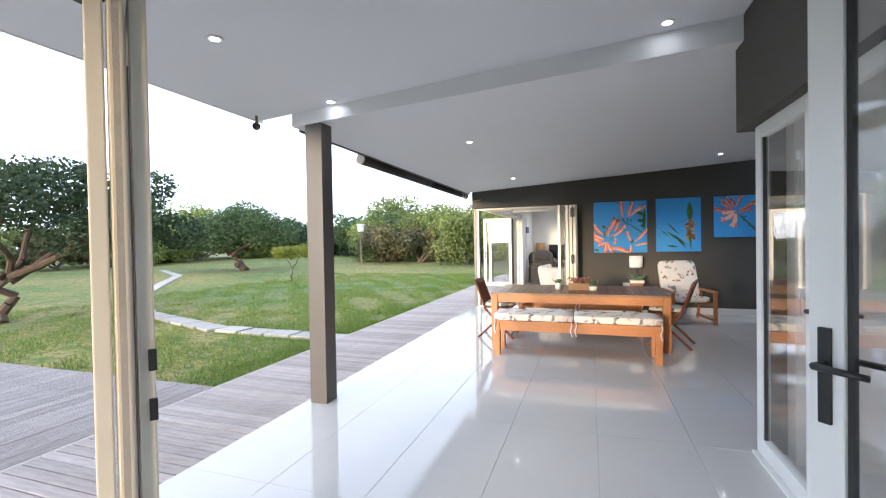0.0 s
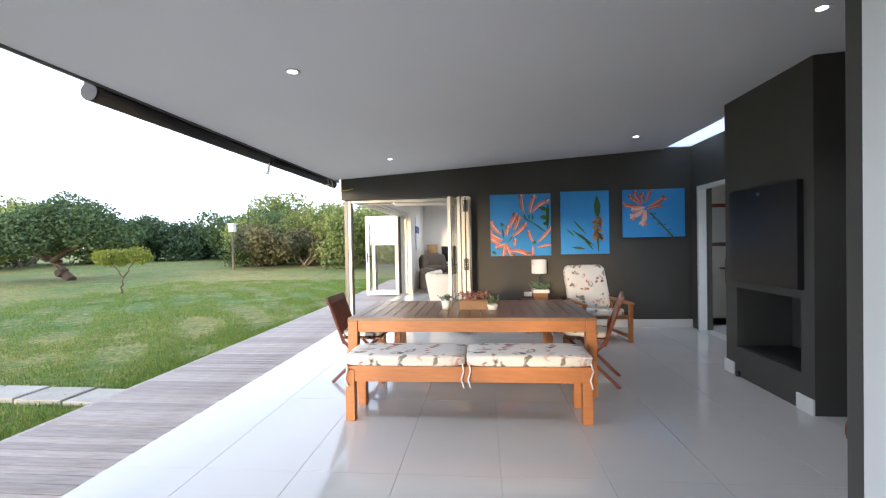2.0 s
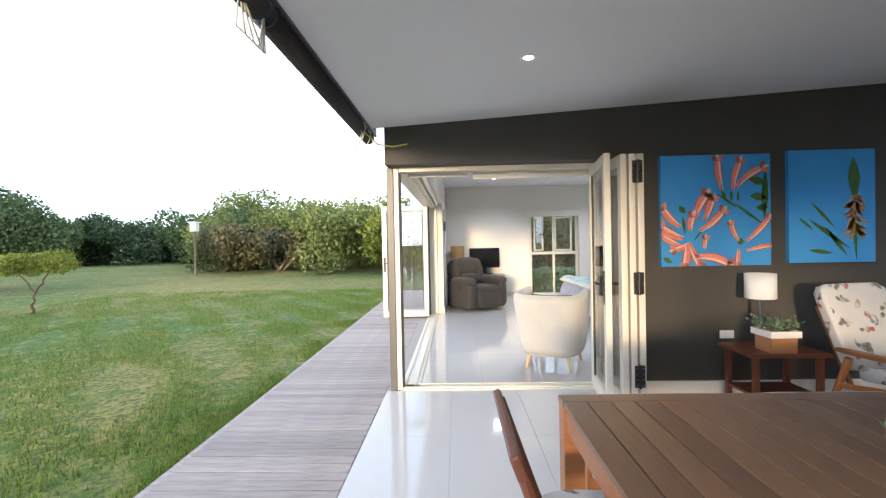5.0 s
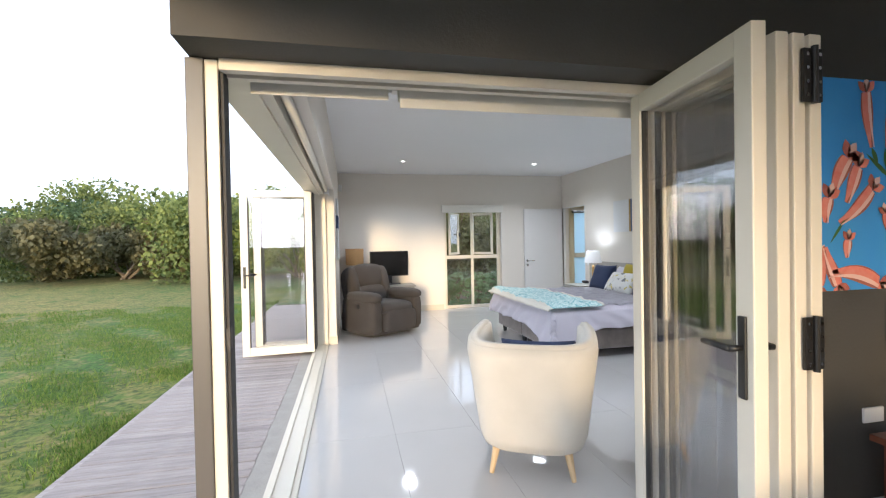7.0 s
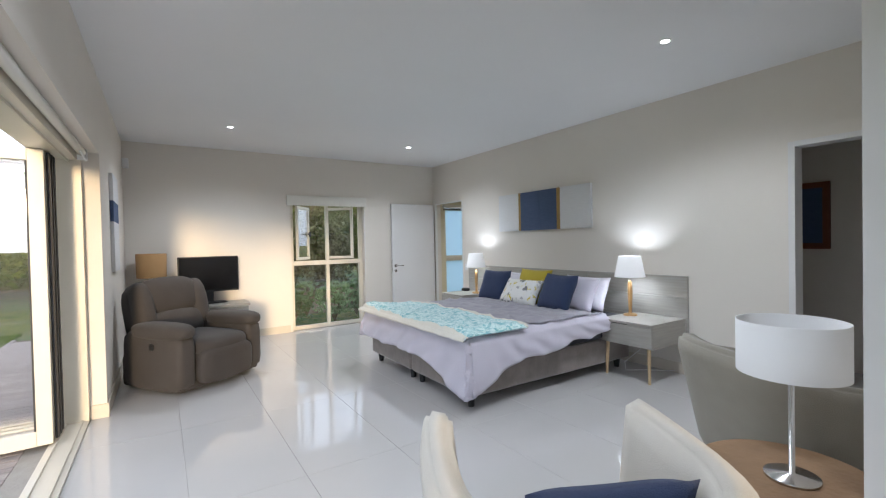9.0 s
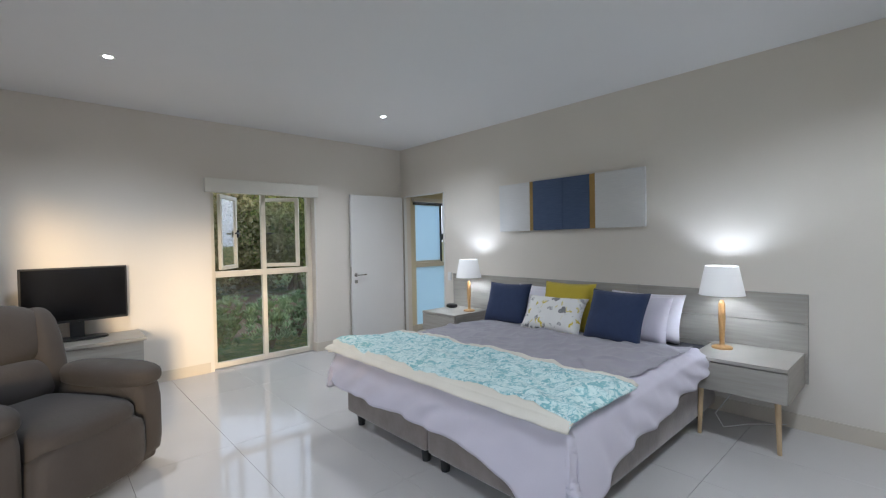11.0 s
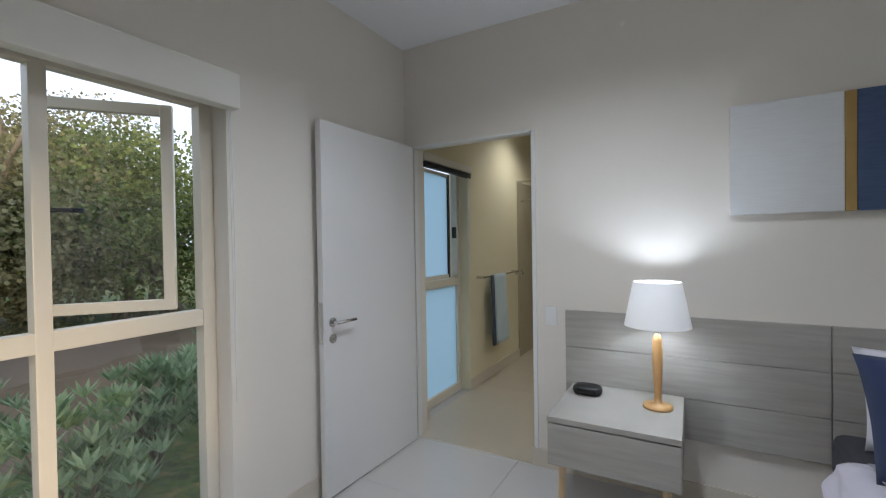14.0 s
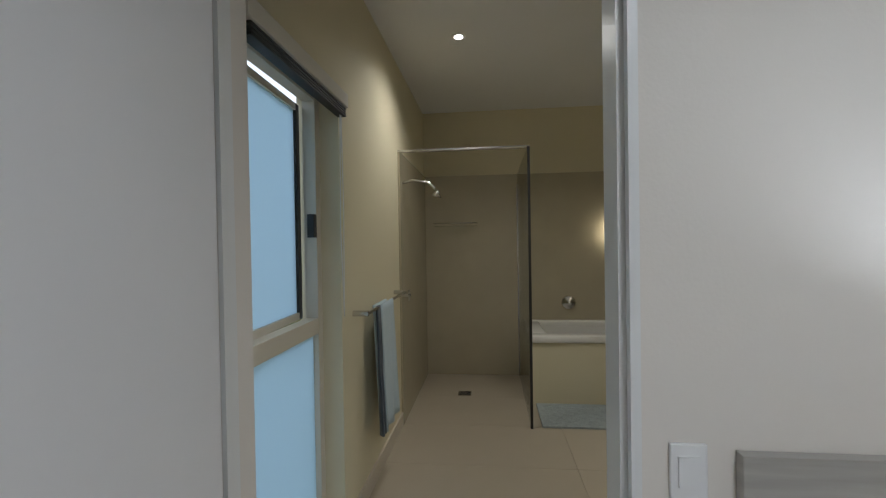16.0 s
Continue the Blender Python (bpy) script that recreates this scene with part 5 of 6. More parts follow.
cushion("throw_cushion", "navy blue square scatter cushion", M["navy"], 0.50, 0.43, 0.15, (2.76, 11.68, PZ - 0.01), 24, -6, 6)
cushion("throw_cushion", "mustard yellow scatter cushion behind the printed one", M["mustard"], 0.52, 0.44, 0.13, (2.93, 12.22, PZ - 0.01), 18, 0, 7)
cushion("throw_cushion", "white scatter cushion printed with twigs and yellow blooms", M["twig_print"], 0.58, 0.36, 0.15, (2.74, 12.24, PZ - 0.01), 34, 4, 8)

hb = thing("headboard", "long grey ash laminate headboard on the wall", "headboard", (EAST, 12.38, 0))
for k in range(3):
    for y0, y1 in ((-1.80, -0.62), (-0.616, 0.60), (0.604, 1.80)):
        part("panel", box(-0.028, -0.001, y0, y1, 0.34 + 0.212 * k, 0.549 + 0.212 * k, bevel=0.002), M["ashwood"], hb)


def nightstand(y0, label):
    n = thing("nightstand", label, "nightstand", (2.81, y0, 0), 0, "nightstands")
    for nm, rw in (("top", (0.0, 0.57, 0, 0.56, 0.535, 0.56)), ("bottom", (0.02, 0.57, 0, 0.56, 0.33, 0.35)), ("side_panel", (0.02, 0.57, 0, 0.02, 0.35, 0.535)), ("side_panel", (0.02, 0.57, 0.54, 0.56, 0.35, 0.535))):
        part(nm, box(*rw, bevel=0.002), M["ashwood"], n)
    part("drawer", box(0.0, 0.018, 0.003, 0.557, 0.335, 0.528, bevel=0.002), M["ashwood"], n, "grey ash drawer front")
    part("leg", rod((0.04, 0.05, 0), (0.05, 0.06, 0.33), 0.013, 0.018, 12), M["pale_wood"], n)
    part("leg", rod((0.04, 0.51, 0), (0.05, 0.50, 0.33), 0.013, 0.018, 12), M["pale_wood"], n)
    return n


nightstand(10.60, "floating grey ash nightstand with one drawer")
nightstand(13.57, "floating grey ash nightstand with one drawer")


def bedside_lamp(y):
    t = thing("bedside_lamp", "lit bedside lamp with turned pine stem and white shade", "lamp", (3.16, y, 0.56), 0, "bedside lamps")
    part("base", lathe([(0, 0), (0.068, 0), (0.068, 0.012), (0.055, 0.020), (0.018, 0.024), (0.016, 0.06), (0.024, 0.22), (0.022, 0.33), (0.012, 0.36), (0, 0.36)]), M["pine"], t, "", True)
    part("shade", lathe([(0.150, 0.40), (0.108, 0.615), (0.105, 0.615), (0.147, 0.40)], 36), M["shade_white"], t, "", True)
    part("bulb", moved(lathe([(0, 0.44), (0.02, 0.45), (0.022, 0.50), (0, 0.52)], 12), pose(0, 0, 0)), M["plastic_white"], t)


bedside_lamp(11.05)
bedside_lamp(13.68)
clk = thing("alarm_clock", "small black alarm clock on the nightstand", "clock", (3.20, 14.02, 0.56))
part("case", puff(-0.05, 0.05, -0.075, 0.075, 0, 0.055, 3), M["tv_body"], clk, "", True)
part("dial", box(-0.051, -0.046, -0.045, 0.045, 0.018, 0.038), M["screen"], clk)
cord = thing("lamp_cord", "white lamp cord trailing beside the nightstand", "cable", (3.3, 10.9, 0))
part("cable", tube([(0.05, 0.1, 0.34), (0.0, 0.12, 0.2), (-0.2, 0.18, 0.08), (-0.3, 0.1, 0.03), (-0.1, 0.0, 0.02), (0.06, -0.2, 0.03)], 0.004), M["plastic_white"], cord)
sw = thing("light_switch", "white light switches beside the bathroom doorway", "switch", (EAST, 14.27, 0.93))
part("plate", box(-0.010, 0, -0.035, 0.035, -0.055, 0.055, bevel=0.003), M["plastic_white"], sw)
part("rocker", box(-0.014, -0.010, -0.02, 0.02, -0.03, 0.03), M["plastic_white"], sw)

canvas = thing("wall_canvas", "long white and navy panelled canvas above the bed", "painting", (EAST - 0.002, 12.53, 1.76))
for y0, y1, mt in ((-0.835, -0.36, "canvas_white"), (-0.358, -0.302, "canvas_gold"), (-0.30, 0.0, "canvas_navy"), (0.002, 0.365, "canvas_navy"), (0.367, 0.407, "canvas_gold"), (0.409, 0.835, "canvas_white")):
    part("panel", box(-0.035, -0.002, y0, y1, -0.265, 0.265, bevel=0.002), M[mt], canvas)
small = thing("wall_canvas", "narrow blue and white canvas on the side wall", "painting", (-1.308, 13.75, 1.62))
for z0, z1, mt in ((-0.48, 0.0, "canvas_white"), (0.002, 0.2, "canvas_navy"), (0.202, 0.46, "canvas_white")):
    part("panel", box(0.0, 0.03, -0.28, 0.28, z0, z1, bevel=0.002), M[mt], small)

rec = thing("recliner", "mushroom brown suede recliner armchair", "armchair", (-0.655, 13.48, 0), 35)
part("base", box(-0.46, 0.46, -0.40, 0.40, 0.035, 0.32, bevel=0.03), M["suede"], rec)
part("footrest", puff(-0.30, 0.30, -0.52, -0.34, 0.06, 0.40, 5), M["suede"], rec, "", True)
part("seat", puff(-0.31, 0.31, -0.50, 0.30, 0.26, 0.50, 4.5), M["suede"], rec, "", True)
for s in (-1, 1):
    a = part("arm", puff(0.29 * s - 0.0 if s > 0 else -0.50, 0.50 if s > 0 else -0.29, -0.44, 0.36, 0.03, 0.58, 6), M["suede"], rec, "", True)
    part("arm_pad", puff(0.27 if s > 0 else -0.52, 0.52 if s > 0 else -0.27, -0.47, 0.26, 0.50, 0.66, 3), M["suede"], a, "", True)
back = part("backrest", moved(puff(-0.40, 0.40, -0.12, 0.12, 0.0, 0.70, 4), pose(0, 0.32, 0.34, -14)), M["suede"], rec, "", True)
part("lumbar_pad", moved(puff(-0.31, 0.31, -0.11, 0.10, 0.0, 0.30, 3), pose(0, 0.22, 0.42, -14)), M["suede"], back, "", True)
part("head_pad", moved(puff(-0.32, 0.32, -0.11, 0.10, 0.0, 0.40, 3), pose(0, 0.30, 0.66, -14)), M["suede"], back, "", True)
for s in (-1, 1):
    part("wing", moved(puff(0.30 * s - 0.09, 0.30 * s + 0.09, -0.16, 0.12, 0.0, 0.60, 3), pose(0, 0.28, 0.42, -14)), M["suede"], back, "", True)
part("recline_knob", moved(lathe([(0, 0), (0.035, 0), (0.03, 0.012), (0, 0.012)], 16), pose(-0.50, -0.10, 0.45, 0, -90)), M["black"], rec, "black recline handle")

shelf = thing("tv_unit", "floating grey ash drawer unit on the wall", "cabinet", (-0.55, NORTH, 0))
part("top", box(-0.68, 0.66, -0.50, -0.001, 0.545, 0.575, bevel=0.003), M["ashwood"], shelf)
part("body", box(-0.66, 0.64, -0.47, -0.001, 0.36, 0.544, bevel=0.002), M["ashwood"], shelf)
for x0, x1 in ((-0.655, -0.012), (-0.008, 0.635)):
    part("drawer_front", box(x0, x1, -0.488, -0.471, 0.365, 0.54, bevel=0.002), M["ashwood"], shelf)
tv = thing("television", "small black flat television on a stand", "television", (-0.36, 15.16, 0.576), 4)
part("panel", box(-0.375, 0.375, -0.02, 0.02, 0.16, 0.65, bevel=0.006), M["tv_body"], tv)
part("screen", box(-0.36, 0.36, -0.0225, -0.0205, 0.18, 0.635), M["screen"], tv)
part("stand_neck", box(-0.05, 0.05, -0.012, 0.03, 0.02, 0.16), M["tv_body"], tv)
part("stand_foot", puff(-0.22, 0.22, -0.10, 0.10, 0, 0.022, 5), M["tv_body"], tv, "", True)
tl = thing("table_lamp", "tan drum-shaded lamp beside the television", "lamp", (-1.02, 15.08, 0.576))
part("base", lathe([(0, 0), (0.08, 0), (0.08, 0.015), (0.02, 0.03), (0.03, 0.15), (0.02, 0.34), (0, 0.34)]), M["pine"], tl, "", True)
part("shade", lathe([(0.165, 0.40), (0.17, 0.71), (0.166, 0.71), (0.161, 0.40)], 32), M["shade_tan"], tl, "", True)


def tub_shell(r, depth, z0, zb, za, thick, n=26, m=8, a0=118):
    """A wrapped chair back: high behind, lower at the arms."""
    bm = bmesh.new()
    rows = []
    for i in range(n + 1):
        a = radians(-a0 + 2 * a0 * i / n)
        f = abs(a) / radians(a0)
        top = zb + (za - zb) * max(0, (f - 0.35) / 0.65) ** 1.3
        ring = []
        for side in (0, 1):
            for j in range(m + 1):
                t = j / m if side == 0 else 1 - j / m
                rr = r - 0.055 + 0.085 * t - (thick if side else 0.0) + (0.02 if 0.0 < t < 1.0 else 0) * (1 - side)
                sn, cs = math.sin(a), math.cos(a)
                wide, deep = math.copysign(abs(sn) ** 0.62, sn), math.copysign(abs(cs) ** 0.62, cs)
                ring.append(bm.verts.new((rr * 0.93 * wide, depth * rr / r * deep + 0.05 * t, z0 + (top - z0) * t)))
        rows.append(ring)
    k = len(rows[0])
    for a, b in zip(rows, rows[1:]):
        for j in range(k):
            bm.faces.new((a[j], b[j], b[(j + 1) % k], a[(j + 1) % k]))
    bm.faces.new(rows[0][::-1])
    bm.faces.new(rows[-1])
    bmesh.ops.recalc_face_normals(bm, faces=bm.faces)
    bmesh.ops.bevel(bm, geom=[e for e in bm.edges if len(e.link_faces) == 2 and e.calc_face_angle(0) > 1.0], offset=0.02, segments=3, affect="EDGES")
    return bm


def tub_chair(x, y, turn, fabric, label, r=0.375, zb=0.80, za=0.84):
    c = thing("tub_chair", label, "armchair", (x, y, 0), turn)
    part("shell", tub_shell(r, r * 0.98, 0.15, zb, za, 0.085), fabric, c, "", True)
    part("seat", puff(-r + 0.09, r - 0.09, -r + 0.02, r - 0.10, 0.18, 0.44, 5), fabric, c, "", True)
    for sx in (-1, 1):
        part("leg", rod((sx * 0.235, 0.26, 0), (sx * 0.20, 0.22, 0.18), 0.014, 0.026, 12), M["pale_wood"], c)
        part("leg", rod((sx * 0.235, -0.27, 0), (sx * 0.20, -0.24, 0.18), 0.014, 0.026, 12), M["pale_wood"], c)
    return c


tub_chair(0.01, 9.15, 153, M["ivory"], "ivory linen tub chair with pale wooden legs")
bc = thing("throw_cushion", "navy blue scatter cushion on the tub chair", "cushion", (0.03, 9.10, 0.42), 154)
part("cover", moved(pillow(0.42, 0.40, 0.13, 0.5), pose(0, 0.15, 0.19, 72)), M["navy"], bc, "", True)
tub_chair(1.86, 9.22, 62, M["sage"], "greige woven armchair beside the side table", 0.42, 0.80, 0.58)

st = thing("round_side_table", "round two-tier side table with brown top and white legs", "table", (1.02, 8.96, -0.05))
part("top", lathe([(0, 0.49), (0.28, 0.49), (0.30, 0.50), (0.30, 0.515), (0.285, 0.525), (0, 0.525)], 40), M["crate"], st)
part("lower_shelf", lathe([(0, 0.15), (0.24, 0.15), (0.25, 0.16), (0.24, 0.175), (0, 0.175)], 36), M["crate"], st)
for k in range(4):
    a = math.pi / 4 + k * math.pi / 2
    for d in (-0.10, 0.10):
        part("leg", rod((0.24 * math.cos(a + d), 0.24 * math.sin(a + d), 0.05), (0.24 * math.cos(a + d), 0.24 * math.sin(a + d), 0.49), 0.013, n=10), M["door_white"], st)
sl = thing("table_lamp", "white drum-shaded lamp on a chrome stem, on the round table", "lamp", (1.00, 8.94, 0.475))
part("stem", lathe([(0, 0), (0.085, 0), (0.085, 0.012), (0.010, 0.02), (0.010, 0.48), (0, 0.48)]), M["chrome"], sl, "", True)
part("shade", lathe([(0.168, 0.385), (0.168, 0.575), (0.164, 0.575), (0.164, 0.385)], 40), M["shade_plain"], sl, "", True)
part("spider", boxes([(-0.164, 0.164, -0.003, 0.003, 0.47, 0.476), (-0.003, 0.003, -0.164, 0.164, 0.47, 0.476)]), M["chrome"], sl)

# ---- bathroom ----
scr = thing("shower_screen", "frameless glass shower screen with chrome edge", "shower screen", (5.79, 14.36, 0))
part("side_pane", box(0.006, 1.30, -0.005, 0.005, 0.008, 2.09), M["glass_shower"], scr).visible_shadow = False
part("corner_profile", box(-0.010, 0.010, -0.010, 0.010, 0, 2.10), M["chrome"], scr)
part("stay_rail", rod((0, 0, 2.09), (0, 0.98, 2.09), 0.012, n=12), M["chrome"], scr)
part("edge_seal", box(-0.013, -0.010, -0.010, 0.010, 0, 2.09), M["alu_dark"], scr)
part("wall_channel", box(1.285, 1.303, -0.012, 0.012, 0, 1.98), M["chrome"], scr)
tubb = thing("bathtub", "white built-in bath with a cream tiled front", "bathtub", (6.30, 11.72, 0))
part("panel", boxes([(0, 0.03, 0, 2.60, 0, 0.52), (0.03, 0.80, 2.57, 2.60, 0, 0.52)]), M["bath_wall"], tubb)
part("rim", boxes([(-0.02, 0.10, 0, 2.61, 0.522, 0.585), (0.70, 0.80, 0, 2.61, 0.522, 0.585), (0.10, 0.70, 2.45, 2.61, 0.522, 0.585), (0.10, 0.70, 0, 0.2, 0.522, 0.585)], bevel=0.015), M["bathtub"], tubb, "", True)
part("basin", boxes([(0.10, 0.70, 0.2, 2.45, 0.15, 0.18), (0.09, 0.10, 0.2, 2.45, 0.15, 0.53), (0.70, 0.71, 0.2, 2.45, 0.15, 0.53)]), M["bathtub"], tubb)
spt = thing("bath_mixer", "round chrome bath control on the tiled wall", "tap", (7.09, 13.86, 0.76))
part("plate", moved(lathe([(0, 0), (0.07, 0), (0.065, 0.015), (0.025, 0.02), (0.025, 0.06), (0, 0.06)], 24), pose(0, 0, 0, 0, -90)), M["chrome"], spt, "", True)
sh = thing("wall_shower", "chrome shower arm with small round head", "shower head", (5.88, NORTH + 0.02, 1.86))
part("arm", tube([(0, 0, 0), (0.0, -0.10, 0.02), (0.0, -0.22, 0.0), (0, -0.27, -0.05)], 0.011), M["chrome"], sh, "", True)
part("head", moved(lathe([(0.012, 0.05), (0.02, 0.03), (0.042, 0.0), (0, -0.004)], 20), pose(0, -0.28, -0.11, 15)), M["chrome"], sh, "", True)
part("flange", moved(lathe([(0, 0), (0.03, 0), (0.025, 0.01), (0, 0.01)], 18), pose(0, 0, 0, 90)), M["chrome"], sh)
tp = thing("shower_tap", "chrome shower tap on the wall", "tap", (5.66, NORTH, 1.01))
part("spindle", rod((0, 0, 0), (0, -0.07, 0), 0.016), M["chrome"], tp)
part("cross_handle", boxes([(-0.04, 0.04, -0.085, -0.07, -0.008, 0.008), (-0.008, 0.008, -0.085, -0.07, -0.04, 0.04)]), M["chrome"], tp)
sp = thing("soap_shelf", "slim chrome and glass soap shelf", "shelf", (7.09, 15.0, 1.56))
part("glass_plate", box(-0.11, 0, -0.22, 0.22, -0.004, 0.004), M["glass_shower"], sp)
part("rail", tube([(0, -0.22, 0.03), (-0.11, -0.22, 0.03), (-0.11, 0.22, 0.03), (0, 0.22, 0.03)], 0.005), M["chrome"], sp)
scn = thing("wall_sconce", "glowing white box wall light over the bath", "wall lamp", (7.095, 13.42, 1.48))
part("diffuser", box(-0.09, -0.01, -0.05, 0.05, -0.11, 0.11, bevel=0.01), mat("lit opal glass", (1.0, 0.86, 0.60), 0.4, vary=0.0, emit=5.0), scn)
part("backplate", box(-0.012, 0, -0.055, 0.055, -0.12, 0.12), M["chrome"], scn)
dr = thing("floor_drain", "small square steel shower drain in the floor", "drain", (6.51, 14.9, 0.0))
part("frame", boxes([(-0.06, 0.06, -0.06, -0.05, 0, 0.004), (-0.06, 0.06, 0.05, 0.06, 0, 0.004), (-0.06, -0.05, -0.05, 0.05, 0, 0.004), (0.05, 0.06, -0.05, 0.05, 0, 0.004)]), M["chrome"], dr)
part("grate", boxes([(-0.05 + 0.02 * k, -0.04 + 0.02 * k, -0.05, 0.05, 0.0, 0.003) for k in range(6)]), M["black"], dr)
rl = thing("towel_rail", "chrome towel rail on the bathroom wall", "towel rail", (4.62, NORTH + 0.02, 1.04))
part("bar", rod((0.0, -0.075, 0), (0.98, -0.075, 0), 0.009, n=12), M["chrome"], rl)
for x in (0.02, 0.96):
    part("bracket", rod((x, 0, 0), (x, -0.078, 0), 0.015, n=12), M["chrome"], rl)
tw = thing("towel", "pale blue towel folded over the rail", "towel", (4.98, NORTH - 0.055, 1.05))


def hung(w, h, seed):
    bm = bmesh.new()
    g = [[bm.verts.new((-w / 2 + w * i / 12 + 0.03 * (j / 16) * (i / 12 - 0.3), -0.012 - 0.012 * math.sin(i * 1.1 + seed) * j / 16 - 0.02 * j / 16, -h * j / 16)) for j in range(17)] for i in range(13)]
    for a, b in zip(g, g[1:]):
        for j in range(16):
            bm.faces.new((a[j], a[j + 1], b[j + 1], b[j]))
    return bm


for nm, w, h, mt, dx, dy in (("front_fold", 0.30, 0.70, "towel", 0.04, 0.0), ("back_fold", 0.28, 0.66, "towel", 0.02, 0.035)):
    o = part(nm, moved(hung(w, h, dx * 50), pose(dx, dy, 0)), M[mt], tw, "", True)
    o.modifiers.new("thick", "SOLIDIFY").thickness = 0.012
o = part("dark_edge", moved(hung(0.06, 0.70, 2.0), pose(-0.14, 0.005, 0)), M["towel_dark"], tw, "dark slate stripe of the towel", True)
o.modifiers.new("thick", "SOLIDIFY").thickness = 0.012
bmt = thing("bath_mat", "grey ribbed mat on the floor before the bath", "mat", (6.03, 13.95, 0.001))
bm = bmesh.new()
for k in range(16):
    add_rod(bm, (-0.22 + 0.029 * k, -0.33, 0.008), (-0.22 + 0.029 * k, 0.33, 0.008), 0.0145, n=6)
part("ribs", bm, M["mat"], bmt)

# ---- exercise machine behind the side doors ----
ex = thing("exercise_bike", "white exercise machine with lime trim behind the glass", "exercise machine", (2.75, 1.55, 0), 20)
part("rail", rod((-0.45, 0, 0.08), (0.45, 0, 0.08), 0.04, n=12), M["plastic_white"], ex)
part("mast", tube([(0.2, 0, 0.08), (0.25, 0, 0.6), (0.22, 0, 1.15), (0.05, 0, 1.25)], 0.03), M["plastic_white"], ex)
for s in (-0.2, 0.2):
    part("arm_bar", tube([(0.1, s, 0.3), (0.15, s, 0.8), (0.05, s, 1.15), (-0.08, s * 0.7, 1.2)], 0.022), M["plastic_white"], ex)
part("console", box(0.10, 0.22, -0.12, 0.12, 1.18, 1.30, bevel=0.02), M["tv_body"], ex)
part("cover", puff(-0.35, 0.30, -0.09, 0.09, 0.12, 0.50, 3), M["tv_body"], ex, "", True)
part("trim", puff(-0.25, 0.20, -0.12, 0.12, 0.42, 0.52, 4), M["lime"], ex, "lime green trim", True)
for x in (-0.42, 0.42):
    part("foot_bar", rod((x, -0.25, 0.03), (x, 0.25, 0.03), 0.03, n=10), M["plastic_white"], ex)
tro = thing("garden_trolley", "dark wood trolley with wheels beside the braai", "trolley", (3.30, 4.25, 0), 30)
part("tray", box(-0.26, 0.26, -0.20, 0.20, 0.42, 0.46, bevel=0.01), M["teak_dark"], tro)
part("shelf", box(-0.24, 0.24, -0.18, 0.18, 0.12, 0.15, bevel=0.01), M["teak_dark"], tro)
for x in (-0.24, 0.24):
    for y in (-0.18, 0.18):
        part("leg", rod((x, y, 0.05), (x * 1.05, y, 0.72), 0.016, n=8), M["teak_dark"], tro)
for y in (-0.215, 0.215):
    part("wheel", rod((-0.24, y - 0.015, 0.08), (-0.24, y + 0.015, 0.08), 0.08, n=20), M["teak_dark"], tro)
part("handle", tube([(0.25, -0.2, 0.72), (0.33, -0.18, 0.80), (0.33, 0.18, 0.80), (0.25, 0.2, 0.72)], 0.015), M["teak_dark"], tro)

# ---- garden ----


def crown(n, blobs, size, seed, flat=0.0):
    """Leaves scattered through several overlapping clumps: one small kinked quad each."""
    rr = random.Random(seed)
    vs, fs = [], []
    total = sum(b[3] ** 2 for b in blobs)
    for bx, by, bz, br in blobs:
        for _ in range(int(n * br * br / total)):
            d = Vector((rr.gauss(0, 1), rr.gauss(0, 1), rr.gauss(0, 1))).normalized()
            q = br * (0.55 + 0.5 * rr.random() ** 0.6) * (1 + 0.28 * noise.noise(d * 2.3 + Vector((bx, by, bz))))
            c = Vector((bx, by, bz)) + Vector((d.x * q, d.y * q, d.z * q * 0.78))
            if c.z < 0.02:
                continue
            a = Vector((rr.gauss(0, 1), rr.gauss(0, 1), rr.gauss(0, 0.7) + 0.3)).normalized()
            s = a.orthogonal().normalized() * size * rr.uniform(0.3, 0.55)
            s.rotate(Matrix.Rotation(rr.uniform(0, 6.28), 3, a))
            a = a * size * rr.uniform(0.6, 1.3)
            k = len(vs)
            vs += [c, c + a * 0.5 + s, c + a, c + a * 0.5 - s]
            fs.append((k, k + 1, k + 2, k + 3))
    me = bpy.data.meshes.new("crown")
    me.from_pydata(vs, [], fs)
    return me


def branches(limbs, seed, thin=0.35):
    rr = random.Random(seed)
    bm = bmesh.new()
    for a, b, r in limbs:
        a, b = Vector(a), Vector(b)
        prev, pr = a, r
        for k in range(1, 6):
            q = a.lerp(b, k / 5) + Vector((rr.gauss(0, 1), rr.gauss(0, 1), rr.gauss(0, 0.6))) * r * 0.8
            nr = r * (1 - (1 - thin) * k / 5)
            add_rod(bm, prev, q, pr, nr, 8)
            prev, pr = q, nr
    return bm


def tree(name, label, place, turn, limbs, blobs, n, size, material, seed, trunk_mat="bark"):
    t = thing(name, label, "tree" if name == "tree" else "bush", place, turn)
    if limbs:
        part("trunk", branches(limbs, seed), M[trunk_mat], t)
    me = crown(n, blobs, size, seed)
    me.materials.append(M[material])
    c = new("crown", me)
    c.parent = t
    return t


def clump(seed, w, d, h, count):
    rr = random.Random(seed)
    return [(rr.uniform(-w, w), rr.uniform(-d, d), h * rr.uniform(0.18, 0.72), h * rr.uniform(0.20, 0.36)) for _ in range(count)]


